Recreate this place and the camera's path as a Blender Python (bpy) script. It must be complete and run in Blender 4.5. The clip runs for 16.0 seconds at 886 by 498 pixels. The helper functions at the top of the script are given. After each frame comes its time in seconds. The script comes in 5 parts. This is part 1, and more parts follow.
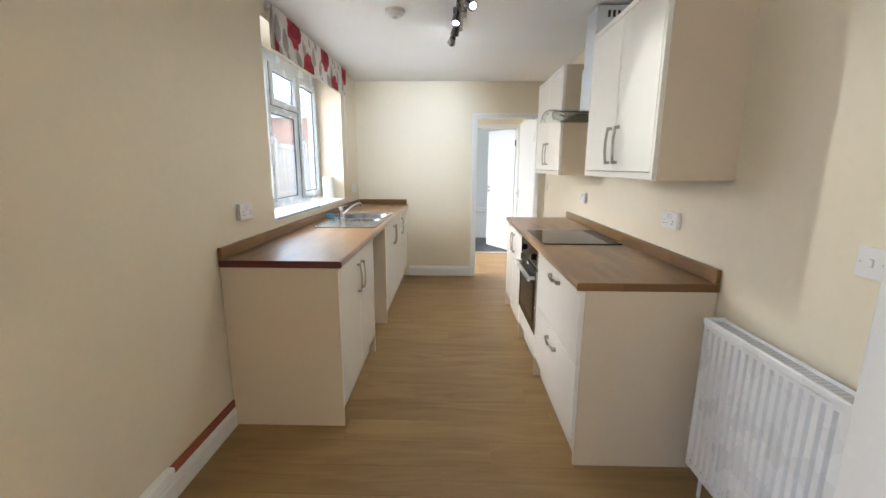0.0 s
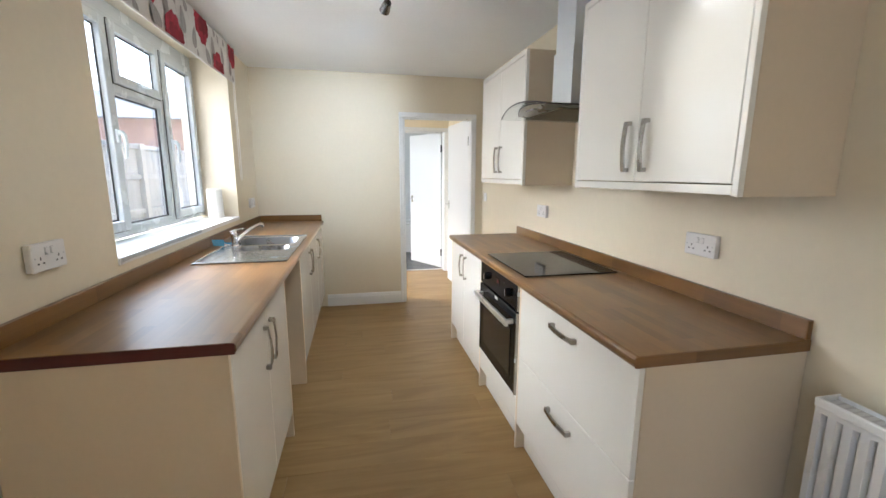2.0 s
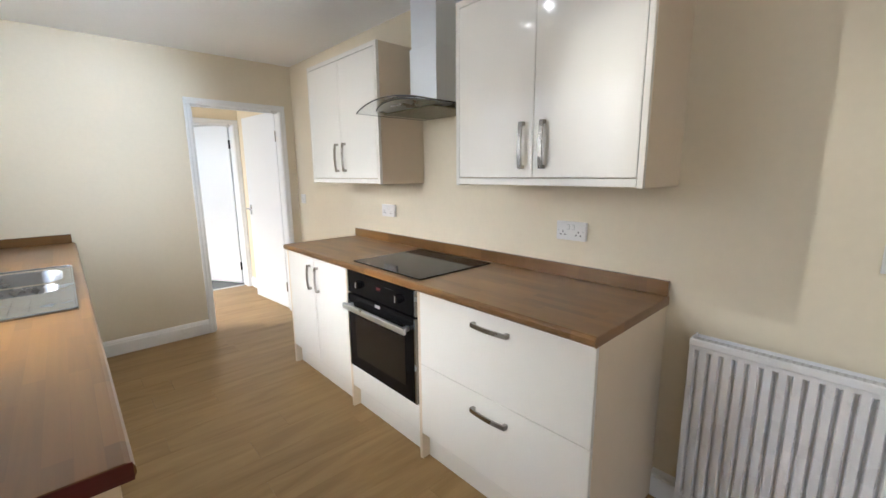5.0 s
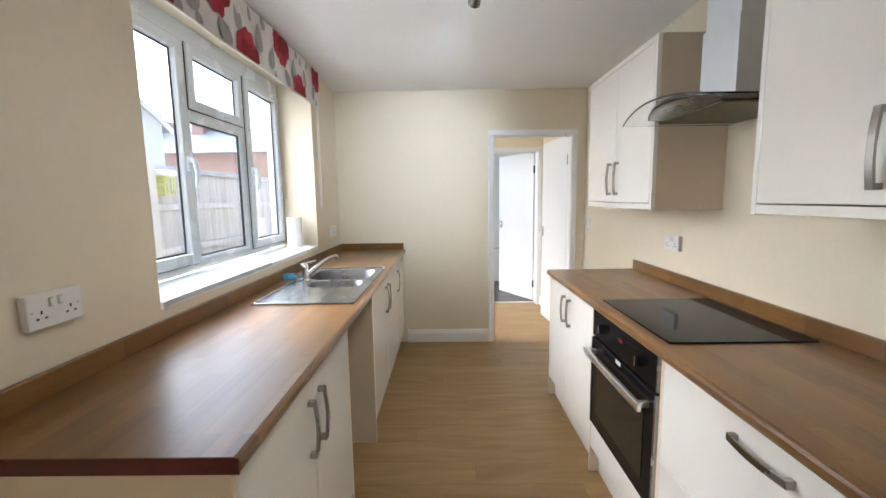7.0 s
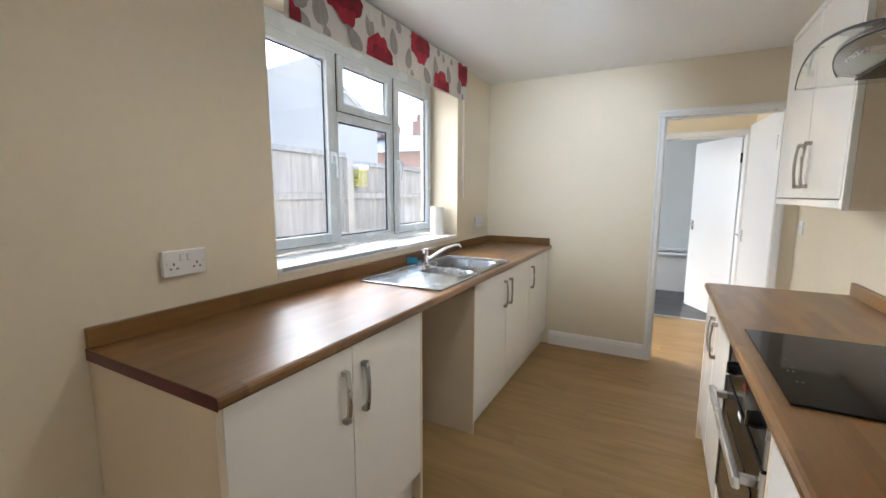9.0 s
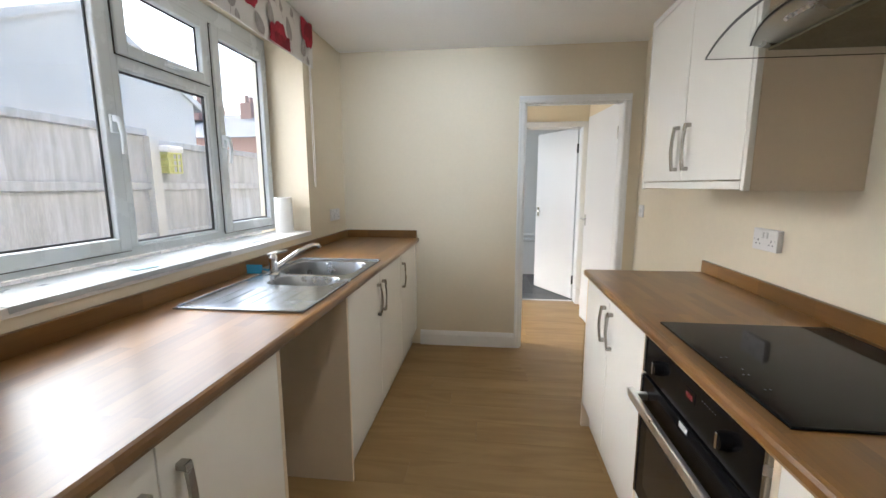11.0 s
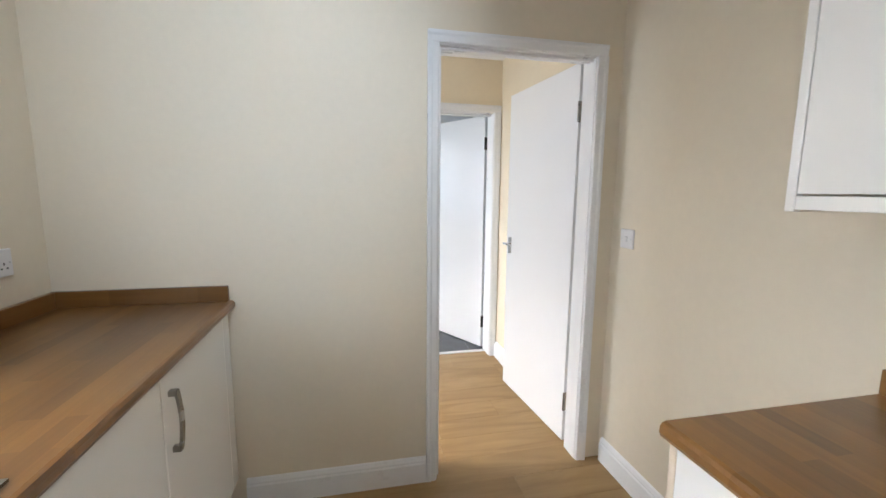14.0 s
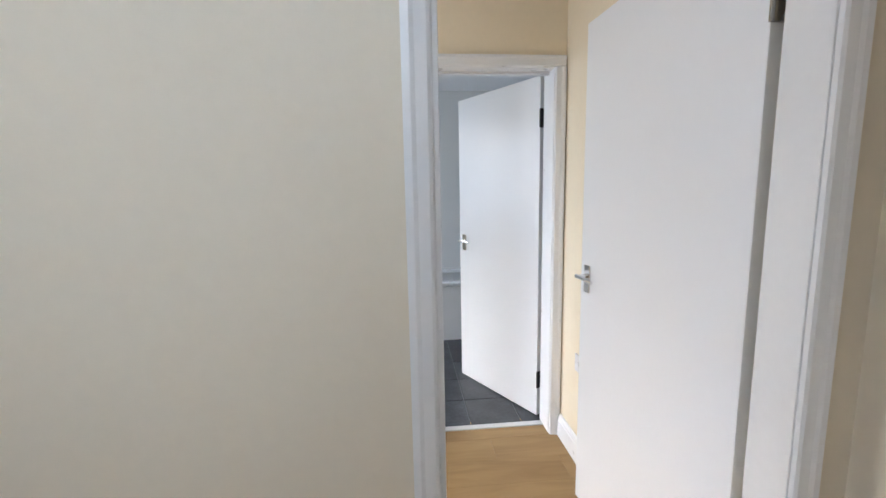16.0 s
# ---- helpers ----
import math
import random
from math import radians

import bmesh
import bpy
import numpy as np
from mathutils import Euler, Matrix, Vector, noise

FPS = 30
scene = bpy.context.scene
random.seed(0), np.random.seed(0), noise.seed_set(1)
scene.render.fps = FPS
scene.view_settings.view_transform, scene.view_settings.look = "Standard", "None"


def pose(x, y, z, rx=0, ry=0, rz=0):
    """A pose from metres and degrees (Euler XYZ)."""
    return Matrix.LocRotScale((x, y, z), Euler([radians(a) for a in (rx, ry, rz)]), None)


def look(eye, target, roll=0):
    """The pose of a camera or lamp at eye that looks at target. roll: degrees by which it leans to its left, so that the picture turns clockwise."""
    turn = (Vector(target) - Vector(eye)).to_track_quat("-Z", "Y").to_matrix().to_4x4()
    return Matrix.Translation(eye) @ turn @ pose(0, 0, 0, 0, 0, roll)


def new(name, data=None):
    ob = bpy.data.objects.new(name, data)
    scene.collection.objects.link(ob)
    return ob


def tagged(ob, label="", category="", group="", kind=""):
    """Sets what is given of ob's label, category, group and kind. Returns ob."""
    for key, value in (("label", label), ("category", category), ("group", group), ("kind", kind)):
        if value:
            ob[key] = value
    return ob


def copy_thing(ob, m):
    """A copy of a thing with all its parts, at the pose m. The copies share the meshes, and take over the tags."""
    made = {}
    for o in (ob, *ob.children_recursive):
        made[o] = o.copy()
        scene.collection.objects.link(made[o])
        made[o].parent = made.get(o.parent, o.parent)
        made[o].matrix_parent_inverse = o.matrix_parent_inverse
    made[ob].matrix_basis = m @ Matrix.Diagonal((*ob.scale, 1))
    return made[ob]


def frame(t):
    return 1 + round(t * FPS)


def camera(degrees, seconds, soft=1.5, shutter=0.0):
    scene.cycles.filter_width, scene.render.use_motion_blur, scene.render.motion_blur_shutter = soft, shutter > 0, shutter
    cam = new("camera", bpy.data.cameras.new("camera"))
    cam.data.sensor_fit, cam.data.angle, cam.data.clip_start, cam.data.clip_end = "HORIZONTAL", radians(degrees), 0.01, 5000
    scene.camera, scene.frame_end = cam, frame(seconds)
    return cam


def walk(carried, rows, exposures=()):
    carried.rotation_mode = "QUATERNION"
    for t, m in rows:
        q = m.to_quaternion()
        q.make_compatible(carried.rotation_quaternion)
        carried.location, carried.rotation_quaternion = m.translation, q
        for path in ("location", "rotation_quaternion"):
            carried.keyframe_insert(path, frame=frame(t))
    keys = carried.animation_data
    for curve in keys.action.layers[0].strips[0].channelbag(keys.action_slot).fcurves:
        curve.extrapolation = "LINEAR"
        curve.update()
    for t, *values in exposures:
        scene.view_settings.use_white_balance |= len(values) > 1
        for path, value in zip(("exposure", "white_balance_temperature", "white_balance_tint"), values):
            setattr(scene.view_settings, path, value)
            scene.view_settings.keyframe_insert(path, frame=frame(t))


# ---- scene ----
cam = camera(94.5, 16.0)
PATH = [
    (0, (0.068, -0.006, 1.376), (0.028, 1.954, 0.982), 0.3),
    (0.5, (0.087, 0.192, 1.363), (0.092, 2.155, 0.982), 1.3),
    (1, (0.073, 0.377, 1.38), (0.102, 2.345, 1.023), 1.7),
    (1.5, (-0.021, 0.578, 1.385), (0.155, 2.54, 1.036), 0.8),
    (2, (-0.122, 0.771, 1.382), (0.277, 2.698, 1.024), 0.2),
    (2.5, (-0.174, 0.965, 1.38), (0.439, 2.836, 1.027), 0.5),
    (3, (-0.26, 1.101, 1.389), (0.593, 2.88, 1.062), 0.9),
    (3.5, (-0.426, 1.184, 1.402), (0.71, 2.789, 1.034), -0.3),
    (3.7, (-0.469, 1.187, 1.394), (0.735, 2.738, 1.015), -0.5),
    (4.75, (-0.507, 1.159, 1.382), (0.828, 2.594, 1.015), -0.6),
    (5.8, (-0.44, 1.143, 1.382), (0.704, 2.742, 1.035), -0.4),
    (6, (-0.379, 1.138, 1.376), (0.645, 2.821, 1.033), -0.4),
    (6.5, (-0.206, 1.125, 1.377), (0.358, 3.016, 1.051), -0.6),
    (7, (-0.083, 1.248, 1.388), (-0.101, 3.233, 1.143), -0.8),
    (7.5, (0.057, 1.376, 1.409), (-0.418, 3.309, 1.216), -1.3),
    (8, (0.25, 1.412, 1.397), (-0.568, 3.223, 1.177), -0.4),
    (8.2, (0.283, 1.391, 1.382), (-0.6, 3.169, 1.146), 0.6),
    (9.25, (0.379, 1.458, 1.365), (-0.551, 3.21, 1.089), 0.1),
    (10.3, (0.299, 1.581, 1.357), (-0.227, 3.489, 1.053), -0.3),
    (10.5, (0.207, 1.62, 1.356), (-0.204, 3.553, 1.045), -0.3),
    (11, (0.106, 1.816, 1.337), (-0.122, 3.779, 1.03), -0.1),
    (11.5, (0.05, 2.06, 1.357), (-0.065, 4.033, 1.053), 0.1),
    (12, (-0.004, 2.315, 1.344), (-0.013, 4.292, 1.043), 0.2),
    (12.5, (-0.03, 2.592, 1.34), (0.065, 4.57, 1.056), 0.4),
    (13, (0.022, 2.854, 1.338), (0.205, 4.826, 1.057), 1.0),
    (13.5, (0.03, 3.085, 1.334), (0.3, 5.046, 1.053), 1.1),
    (14, (0.006, 3.368, 1.352), (0.424, 5.304, 1.075), 0.5),
    (14.5, (0.019, 3.645, 1.319), (0.571, 5.545, 1.026), 0.7),
    (15, (0.157, 3.906, 1.335), (0.666, 5.813, 1.015), 1.2),
    (15.5, (0.231, 4.194, 1.34), (0.671, 6.122, 1.039), -0.4),
    (16, (0.31, 4.412, 1.354), (0.489, 6.385, 1.079), -1.1),
]
EXPOSURES = [(0.0, 3.05, 5570, 6), (2.0, 2.89, 5550, 6), (3.5, 2.84, 5600, 7), (6.0, 2.89, 5530, 7), (8.0, 2.74, 5570, 7), (10.5, 2.58, 5600, 6), (11.5, 2.34, 5830, 7),
             (12.5, 2.24, 5950, 7), (13.5, 2.5, 5620, 7), (14.5, 2.62, 5320, 9), (16.0, 2.32, 5350, 9)]
walk(cam, [(t, look(eye, target, roll)) for t, eye, target, roll in PATH], EXPOSURES)

# ---- world, sun, exposure ----
SPOT_W = 2.6   # each lamp of the spotlight bar; the near one shines harder on the east wall
SPOT_NEAR_W = 8.0
SPOT_FAR_W = 12.0
world = bpy.data.worlds.new("overcast_sky")
scene.world = world
world.use_nodes = True
wn, wl = world.node_tree.nodes, world.node_tree.links
wn.clear()
sky = wn.new("ShaderNodeTexSky")
sky.sky_type = "NISHITA"
sky.sun_disc = False
sky.sun_elevation, sky.sun_rotation = radians(37), radians(281)
sky.air_density, sky.dust_density = 1.0, 6.0
wbg = wn.new("ShaderNodeBackground")
wbg.inputs["Strength"].default_value = 0.12
wout = wn.new("ShaderNodeOutputWorld")
wl.new(sky.outputs[0], wbg.inputs["Color"])
wl.new(wbg.outputs[0], wout.inputs["Surface"])

sun_data = bpy.data.lights.new("sun", "SUN")
sun_data.energy, sun_data.angle, sun_data.color = 0.95, radians(70), (1.0, 0.98, 0.96)
sun_ob = new("sun", sun_data)
sun_ob.matrix_world = look((-6.0, 1.2, 4.6), (0.0, 0.0, 0.0))


def sky_lamp(name, eye, target, wide, high, watts, color=(0.80, 0.90, 1.0), spread=180):
    """The sky's light through an opening, in the opening's plane."""
    data = bpy.data.lights.new(name, "AREA")
    data.shape, data.size, data.size_y = "RECTANGLE", wide, high
    data.energy, data.color, data.spread = watts, color, radians(spread)
    new(name, data).matrix_world = look(eye, target)


sky_lamp("kitchen_window_daylight", (-1.350, 3.575, 1.68), (1.0, 3.575, 1.66), 1.70, 0.96, 0.95, (1.0, 0.92, 0.85), 168)
sky_lamp("lobby_door_daylight", (-1.30, 5.85, 1.03), (1.0, 5.85, 1.0), 0.82, 2.0, 3.0, (0.97, 0.95, 0.93))
sky_lamp("bathroom_window_daylight", (-1.30, 7.6, 1.55), (1.0, 7.6, 1.3), 1.15, 1.05, 2.7, (0.93, 0.96, 1.0))
# added lamp in an assumed, unseen rear opening; brightens the radiator and end panels
sky_lamp("unseen_rear_daylight", (-1.30, -0.9, 1.4), (1.0, -0.5, 0.85), 1.35, 1.25, 1.35, (0.92, 0.94, 0.95))


# ---- materials ----
def mat(name, color, rough=0.5, metal=0.0, coat=0.0, spec=0.5, vary=0.0, vscale=3.0, grain=0.0, gscale=60.0,
        bump=0.0, bscale=200.0, rvary=0.0, per_object=0.0, stretch=(1, 1, 1)):
    """A procedural surface: base colour with broad and fine variation, uneven gloss, relief."""
    m = bpy.data.materials.new(name)
    m.use_nodes = True
    n, l = m.node_tree.nodes, m.node_tree.links
    b = n["Principled BSDF"]
    b.inputs["Base Color"].default_value = (*color, 1)
    b.inputs["Roughness"].default_value = rough
    b.inputs["Metallic"].default_value = metal
    b.inputs["Coat Weight"].default_value = coat
    b.inputs["Coat Roughness"].default_value = 0.05
    b.inputs["Specular IOR Level"].default_value = spec
    tc = n.new("ShaderNodeTexCoord")
    mp = n.new("ShaderNodeMapping")
    mp.inputs["Scale"].default_value = stretch
    l.new(tc.outputs["Object"], mp.inputs["Vector"])
    value = None
    if vary or grain:
        big = n.new("ShaderNodeTexNoise")
        big.inputs["Scale"].default_value, big.inputs["Detail"].default_value = vscale, 4
        fine = n.new("ShaderNodeTexNoise")
        fine.inputs["Scale"].default_value, fine.inputs["Detail"].default_value = gscale, 3
        l.new(mp.outputs[0], big.inputs["Vector"])
        l.new(mp.outputs[0], fine.inputs["Vector"])
        r1 = n.new("ShaderNodeMapRange")
        r1.inputs["From Min"].default_value, r1.inputs["From Max"].default_value = 0.3, 0.7
        r1.inputs["To Min"].default_value, r1.inputs["To Max"].default_value = 1 - vary, 1 + vary
        l.new(big.outputs["Fac"], r1.inputs["Value"])
        r2 = n.new("ShaderNodeMapRange")
        r2.inputs["From Min"].default_value, r2.inputs["From Max"].default_value = 0.3, 0.7
        r2.inputs["To Min"].default_value, r2.inputs["To Max"].default_value = 1 - grain, 1 + grain
        l.new(fine.outputs["Fac"], r2.inputs["Value"])
        mul = n.new("ShaderNodeMath")
        mul.operation = "MULTIPLY"
        l.new(r1.outputs[0], mul.inputs[0])
        l.new(r2.outputs[0], mul.inputs[1])
        value = mul.outputs[0]
        if per_object:
            info = n.new("ShaderNodeObjectInfo")
            r3 = n.new("ShaderNodeMapRange")
            r3.inputs["To Min"].default_value, r3.inputs["To Max"].default_value = 1 - per_object, 1 + per_object
            l.new(info.outputs["Random"], r3.inputs["Value"])
            mul2 = n.new("ShaderNodeMath")
            mul2.operation = "MULTIPLY"
            l.new(value, mul2.inputs[0])
            l.new(r3.outputs[0], mul2.inputs[1])
            value = mul2.outputs[0]
        scale = n.new("ShaderNodeVectorMath")
        scale.operation = "SCALE"
        scale.inputs[0].default_value = color
        l.new(value, scale.inputs["Scale"])
        l.new(scale.outputs[0], b.inputs["Base Color"])
    if rvary:
        rn = n.new("ShaderNodeTexNoise")
        rn.inputs["Scale"].default_value, rn.inputs["Detail"].default_value = 7.0, 5
        l.new(mp.outputs[0], rn.inputs["Vector"])
        r4 = n.new("ShaderNodeMapRange")
        r4.inputs["From Min"].default_value, r4.inputs["From Max"].default_value = 0.3, 0.7
        r4.inputs["To Min"].default_value, r4.inputs["To Max"].default_value = max(0.01, rough - rvary), rough + rvary
        l.new(rn.outputs["Fac"], r4.inputs["Value"])
        l.new(r4.outputs[0], b.inputs["Roughness"])
    if bump:
        bn = n.new("ShaderNodeTexNoise")
        bn.inputs["Scale"].default_value, bn.inputs["Detail"].default_value = bscale, 3
        l.new(mp.outputs[0], bn.inputs["Vector"])
        bp = n.new("ShaderNodeBump")
        bp.inputs["Strength"].default_value, bp.inputs["Distance"].default_value = bump, 0.004
        l.new(bn.outputs["Fac"], bp.inputs["Height"])
        l.new(bp.outputs[0], b.inputs["Normal"])
    return m


def stave_wood(name, along, dark, light, stave, length, rough):
    """Butcher-block laminate: staves that run along one axis, each of its own tone, with fibre grain."""
    m = bpy.data.materials.new(name)
    m.use_nodes = True
    n, l = m.node_tree.nodes, m.node_tree.links
    b = n["Principled BSDF"]
    b.inputs["Roughness"].default_value = rough
    b.inputs["Coat Weight"].default_value, b.inputs["Coat Roughness"].default_value = 0.85, 0.33
    b.inputs["Coat IOR"].default_value = 1.5
    b.inputs["Specular IOR Level"].default_value = 0.2
    tc = n.new("ShaderNodeTexCoord")
    mp = n.new("ShaderNodeMapping")
    if along == "y":
        mp.inputs["Rotation"].default_value = (0, 0, radians(90))
    l.new(tc.outputs["Object"], mp.inputs["Vector"])
    br = n.new("ShaderNodeTexBrick")
    br.inputs["Scale"].default_value = 1.0
    br.inputs["Brick Width"].default_value, br.inputs["Row Height"].default_value = length, stave
    br.inputs["Mortar Size"].default_value = 0.0006
    br.inputs["Color1"].default_value, br.inputs["Color2"].default_value = (0, 0, 0, 1), (1, 1, 1, 1)
    br.inputs["Mortar"].default_value = (0.4, 0.4, 0.4, 1)
    br.offset, br.squash = 0.37, 1.0
    l.new(mp.outputs[0], br.inputs["Vector"])
    mg = n.new("ShaderNodeMapping")
    mg.inputs["Scale"].default_value = (3, 60, 60)
    l.new(mp.outputs[0], mg.inputs["Vector"])
    gn = n.new("ShaderNodeTexNoise")
    gn.inputs["Scale"].default_value, gn.inputs["Detail"].default_value = 1.0, 6
    gn.inputs["Distortion"].default_value = 0.6
    l.new(mg.outputs[0], gn.inputs["Vector"])
    mb = n.new("ShaderNodeMapping")
    mb.inputs["Scale"].default_value = (0.9, 9, 9)
    l.new(mp.outputs[0], mb.inputs["Vector"])
    gb = n.new("ShaderNodeTexNoise")
    gb.inputs["Scale"].default_value, gb.inputs["Detail"].default_value = 1.0, 3
    l.new(mb.outputs[0], gb.inputs["Vector"])
    mix1 = n.new("ShaderNodeMix")
    mix1.inputs["Factor"].default_value = 0.50
    l.new(br.outputs["Color"], mix1.inputs["A"])
    l.new(gn.outputs["Fac"], mix1.inputs["B"])
    mix2 = n.new("ShaderNodeMix")
    mix2.inputs["Factor"].default_value = 0.25
    l.new(mix1.outputs["Result"], mix2.inputs["A"])
    l.new(gb.outputs["Fac"], mix2.inputs["B"])
    ramp = n.new("ShaderNodeValToRGB")
    ramp.color_ramp.elements[0].position, ramp.color_ramp.elements[0].color = 0.24, (*dark, 1)
    ramp.color_ramp.elements[1].position, ramp.color_ramp.elements[1].color = 0.76, (*light, 1)
    l.new(mix2.outputs["Result"], ramp.inputs["Fac"])
    l.new(ramp.outputs[0], b.inputs["Base Color"])
    bp = n.new("ShaderNodeBump")
    bp.inputs["Strength"].default_value, bp.inputs["Distance"].default_value = 0.12, 0.001
    l.new(gn.outputs["Fac"], bp.inputs["Height"])
    l.new(bp.outputs[0], b.inputs["Normal"])
    return m


def plank_wood(name, dark, light, rough):
    """Oak-look plank: grain along x, each plank of its own tone and its own piece of the pattern."""
    m = bpy.data.materials.new(name)
    m.use_nodes = True
    n, l = m.node_tree.nodes, m.node_tree.links
    b = n["Principled BSDF"]
    b.inputs["Specular IOR Level"].default_value = 0.3
    tc, info = n.new("ShaderNodeTexCoord"), n.new("ShaderNodeObjectInfo")
    shift = n.new("ShaderNodeVectorMath")
    shift.operation = "MULTIPLY_ADD"
    comb = n.new("ShaderNodeCombineXYZ")
    for k in range(3):
        l.new(info.outputs["Random"], comb.inputs[k])
    shift.inputs[1].default_value = (37, 37, 37)
    l.new(comb.outputs[0], shift.inputs[0])
    l.new(tc.outputs["Object"], shift.inputs[2])
    facs = []
    for sc, det, dist in (((1.3, 8, 8), 5, 1.6), ((3, 70, 70), 3, 0.2), ((0.7, 2.5, 2.5), 2, 0.0)):
        mp = n.new("ShaderNodeMapping")
        mp.inputs["Scale"].default_value = sc
        l.new(shift.outputs[0], mp.inputs["Vector"])
        t = n.new("ShaderNodeTexNoise")
        t.inputs["Scale"].default_value, t.inputs["Detail"].default_value, t.inputs["Distortion"].default_value = 1, det, dist
        l.new(mp.outputs[0], t.inputs["Vector"])
        facs.append(t.outputs["Fac"])
    m1 = n.new("ShaderNodeMix")
    m1.inputs["Factor"].default_value = 0.10
    l.new(facs[0], m1.inputs["A"])
    l.new(facs[1], m1.inputs["B"])
    m2 = n.new("ShaderNodeMix")
    m2.inputs["Factor"].default_value = 0.25
    l.new(m1.outputs["Result"], m2.inputs["A"])
    l.new(facs[2], m2.inputs["B"])
    m3 = n.new("ShaderNodeMix")
    m3.inputs["Factor"].default_value = 0.08
    l.new(m2.outputs["Result"], m3.inputs["A"])
    l.new(info.outputs["Random"], m3.inputs["B"])
    ramp = n.new("ShaderNodeValToRGB")
    ramp.color_ramp.elements[0].position, ramp.color_ramp.elements[0].color = 0.3, (*dark, 1)
    ramp.color_ramp.elements[1].position, ramp.color_ramp.elements[1].color = 0.7, (*light, 1)
    l.new(m3.outputs["Result"], ramp.inputs["Fac"])
    l.new(ramp.outputs[0], b.inputs["Base Color"])
    rr = n.new("ShaderNodeMapRange")
    rr.inputs["To Min"].default_value, rr.inputs["To Max"].default_value = rough - 0.06, rough + 0.1
    l.new(facs[2], rr.inputs["Value"])
    l.new(rr.outputs[0], b.inputs["Roughness"])
    bp = n.new("ShaderNodeBump")
    bp.inputs["Strength"].default_value, bp.inputs["Distance"].default_value = 0.03, 0.001
    l.new(facs[1], bp.inputs["Height"])
    l.new(bp.outputs[0], b.inputs["Normal"])
    return m


def glass_mat(name, tint=(1, 1, 1), rough=0.0):
    m = bpy.data.materials.new(name)
    m.use_nodes = True
    b = m.node_tree.nodes["Principled BSDF"]
    b.inputs["Base Color"].default_value = (*tint, 1)
    b.inputs["Roughness"].default_value = rough
    b.inputs["Transmission Weight"].default_value = 1.0
    b.inputs["IOR"].default_value = 1.45
    return m


def glow(name, color, strength):
    m = bpy.data.materials.new(name)
    m.use_nodes = True
    b = m.node_tree.nodes["Principled BSDF"]
    b.inputs["Base Color"].default_value = (0.03, 0.03, 0.03, 1)
    b.inputs["Emission Color"].default_value = (*color, 1)
    b.inputs["Emission Strength"].default_value = strength
    return m


WALL = mat("cream_emulsion", (0.735, 0.660, 0.520), 0.62, vary=0.025, vscale=1.3, grain=0.012, gscale=35, bump=0.06, bscale=160, rvary=0.06)
LOBBY = mat("yellow_cream_emulsion", (0.80, 0.70, 0.52), 0.62, vary=0.025, vscale=1.3, grain=0.012, gscale=35, bump=0.06, bscale=160, rvary=0.06)
CEIL = mat("white_ceiling_paint", (0.88, 0.885, 0.89), 0.7, vary=0.02, vscale=1.5, grain=0.015, bump=0.08, bscale=90)
BATHWALL = mat("pale_grey_bathroom_paint", (0.68, 0.69, 0.685), 0.5, vary=0.02, bump=0.04)
GLOSS = mat("cream_white_gloss_door", (0.855, 0.835, 0.79), 0.11, coat=0.2, vary=0.006, vscale=1.0, rvary=0.04, bump=0.012, bscale=9)
CARC = mat("cream_melamine_panel", (0.69, 0.585, 0.45), 0.42, vary=0.012, vscale=2, grain=0.01, rvary=0.05)
WOODWORK = mat("white_satin_woodwork", (0.80, 0.80, 0.80), 0.32, vary=0.02, vscale=2, grain=0.01, bump=0.03, bscale=40, rvary=0.06)
DOORPAINT = mat("white_door_paint", (0.82, 0.83, 0.85), 0.34, vary=0.012, vscale=1.5, grain=0.004, bump=0.008, bscale=6, rvary=0.04)
UPVC = mat("white_upvc", (0.61, 0.66, 0.70), 0.25, vary=0.02, vscale=3, rvary=0.06)
GASKET = mat("black_rubber_gasket", (0.02, 0.02, 0.022), 0.6, vary=0.1)
PLASTIC = mat("white_plastic", (0.74, 0.725, 0.72), 0.3, vary=0.015, rvary=0.05)
DARKPLASTIC = mat("dark_plastic", (0.03, 0.03, 0.032), 0.4, vary=0.1)
BLUEPLASTIC = mat("blue_plastic", (0.008, 0.13, 0.22), 0.35, vary=0.05)
RAD = mat("white_radiator_enamel", (0.76, 0.76, 0.78), 0.28, vary=0.015, rvary=0.05)
RADSIDE = mat("grey_radiator_grille", (0.50, 0.50, 0.51), 0.4, vary=0.03)
GRILLEGAP = mat("recessed_grille_gap", (0.42, 0.42, 0.43), 0.6, vary=0.05)
FILM = mat("cloudy_protective_film", (0.40, 0.43, 0.46), 0.35, vary=0.12, vscale=9, grain=0.06, gscale=60, rvary=0.1)
SLOTGREY = mat("painted_gap_shade", (0.40, 0.40, 0.405), 0.6, vary=0.05)
NICKEL = mat("brushed_nickel", (0.38, 0.362, 0.335), 0.27, 1.0, vary=0.05, vscale=20, grain=0.05, gscale=300, rvary=0.08)
CHROME = mat("polished_chrome", (0.80, 0.80, 0.81), 0.07, 1.0, vary=0.02, rvary=0.03)
STEEL = mat("brushed_stainless_steel", (0.43, 0.44, 0.45), 0.22, 1.0, vary=0.06, vscale=6, grain=0.05, gscale=260, bump=0.02, bscale=400, rvary=0.07)
BARSTEEL = mat("satin_steel_bar", (0.84, 0.85, 0.87), 0.32, 1.0, vary=0.03, vscale=8, grain=0.04, gscale=240, rvary=0.05)
# hood body steel, darker than the chimney's: its shade is put into the colour
HOODSTEEL = mat("shaded_hood_stainless_steel", (0.36, 0.375, 0.36), 0.30, 1.0, vary=0.04, vscale=4, grain=0.05, gscale=240, rvary=0.05, stretch=(1, 1, 0.1))
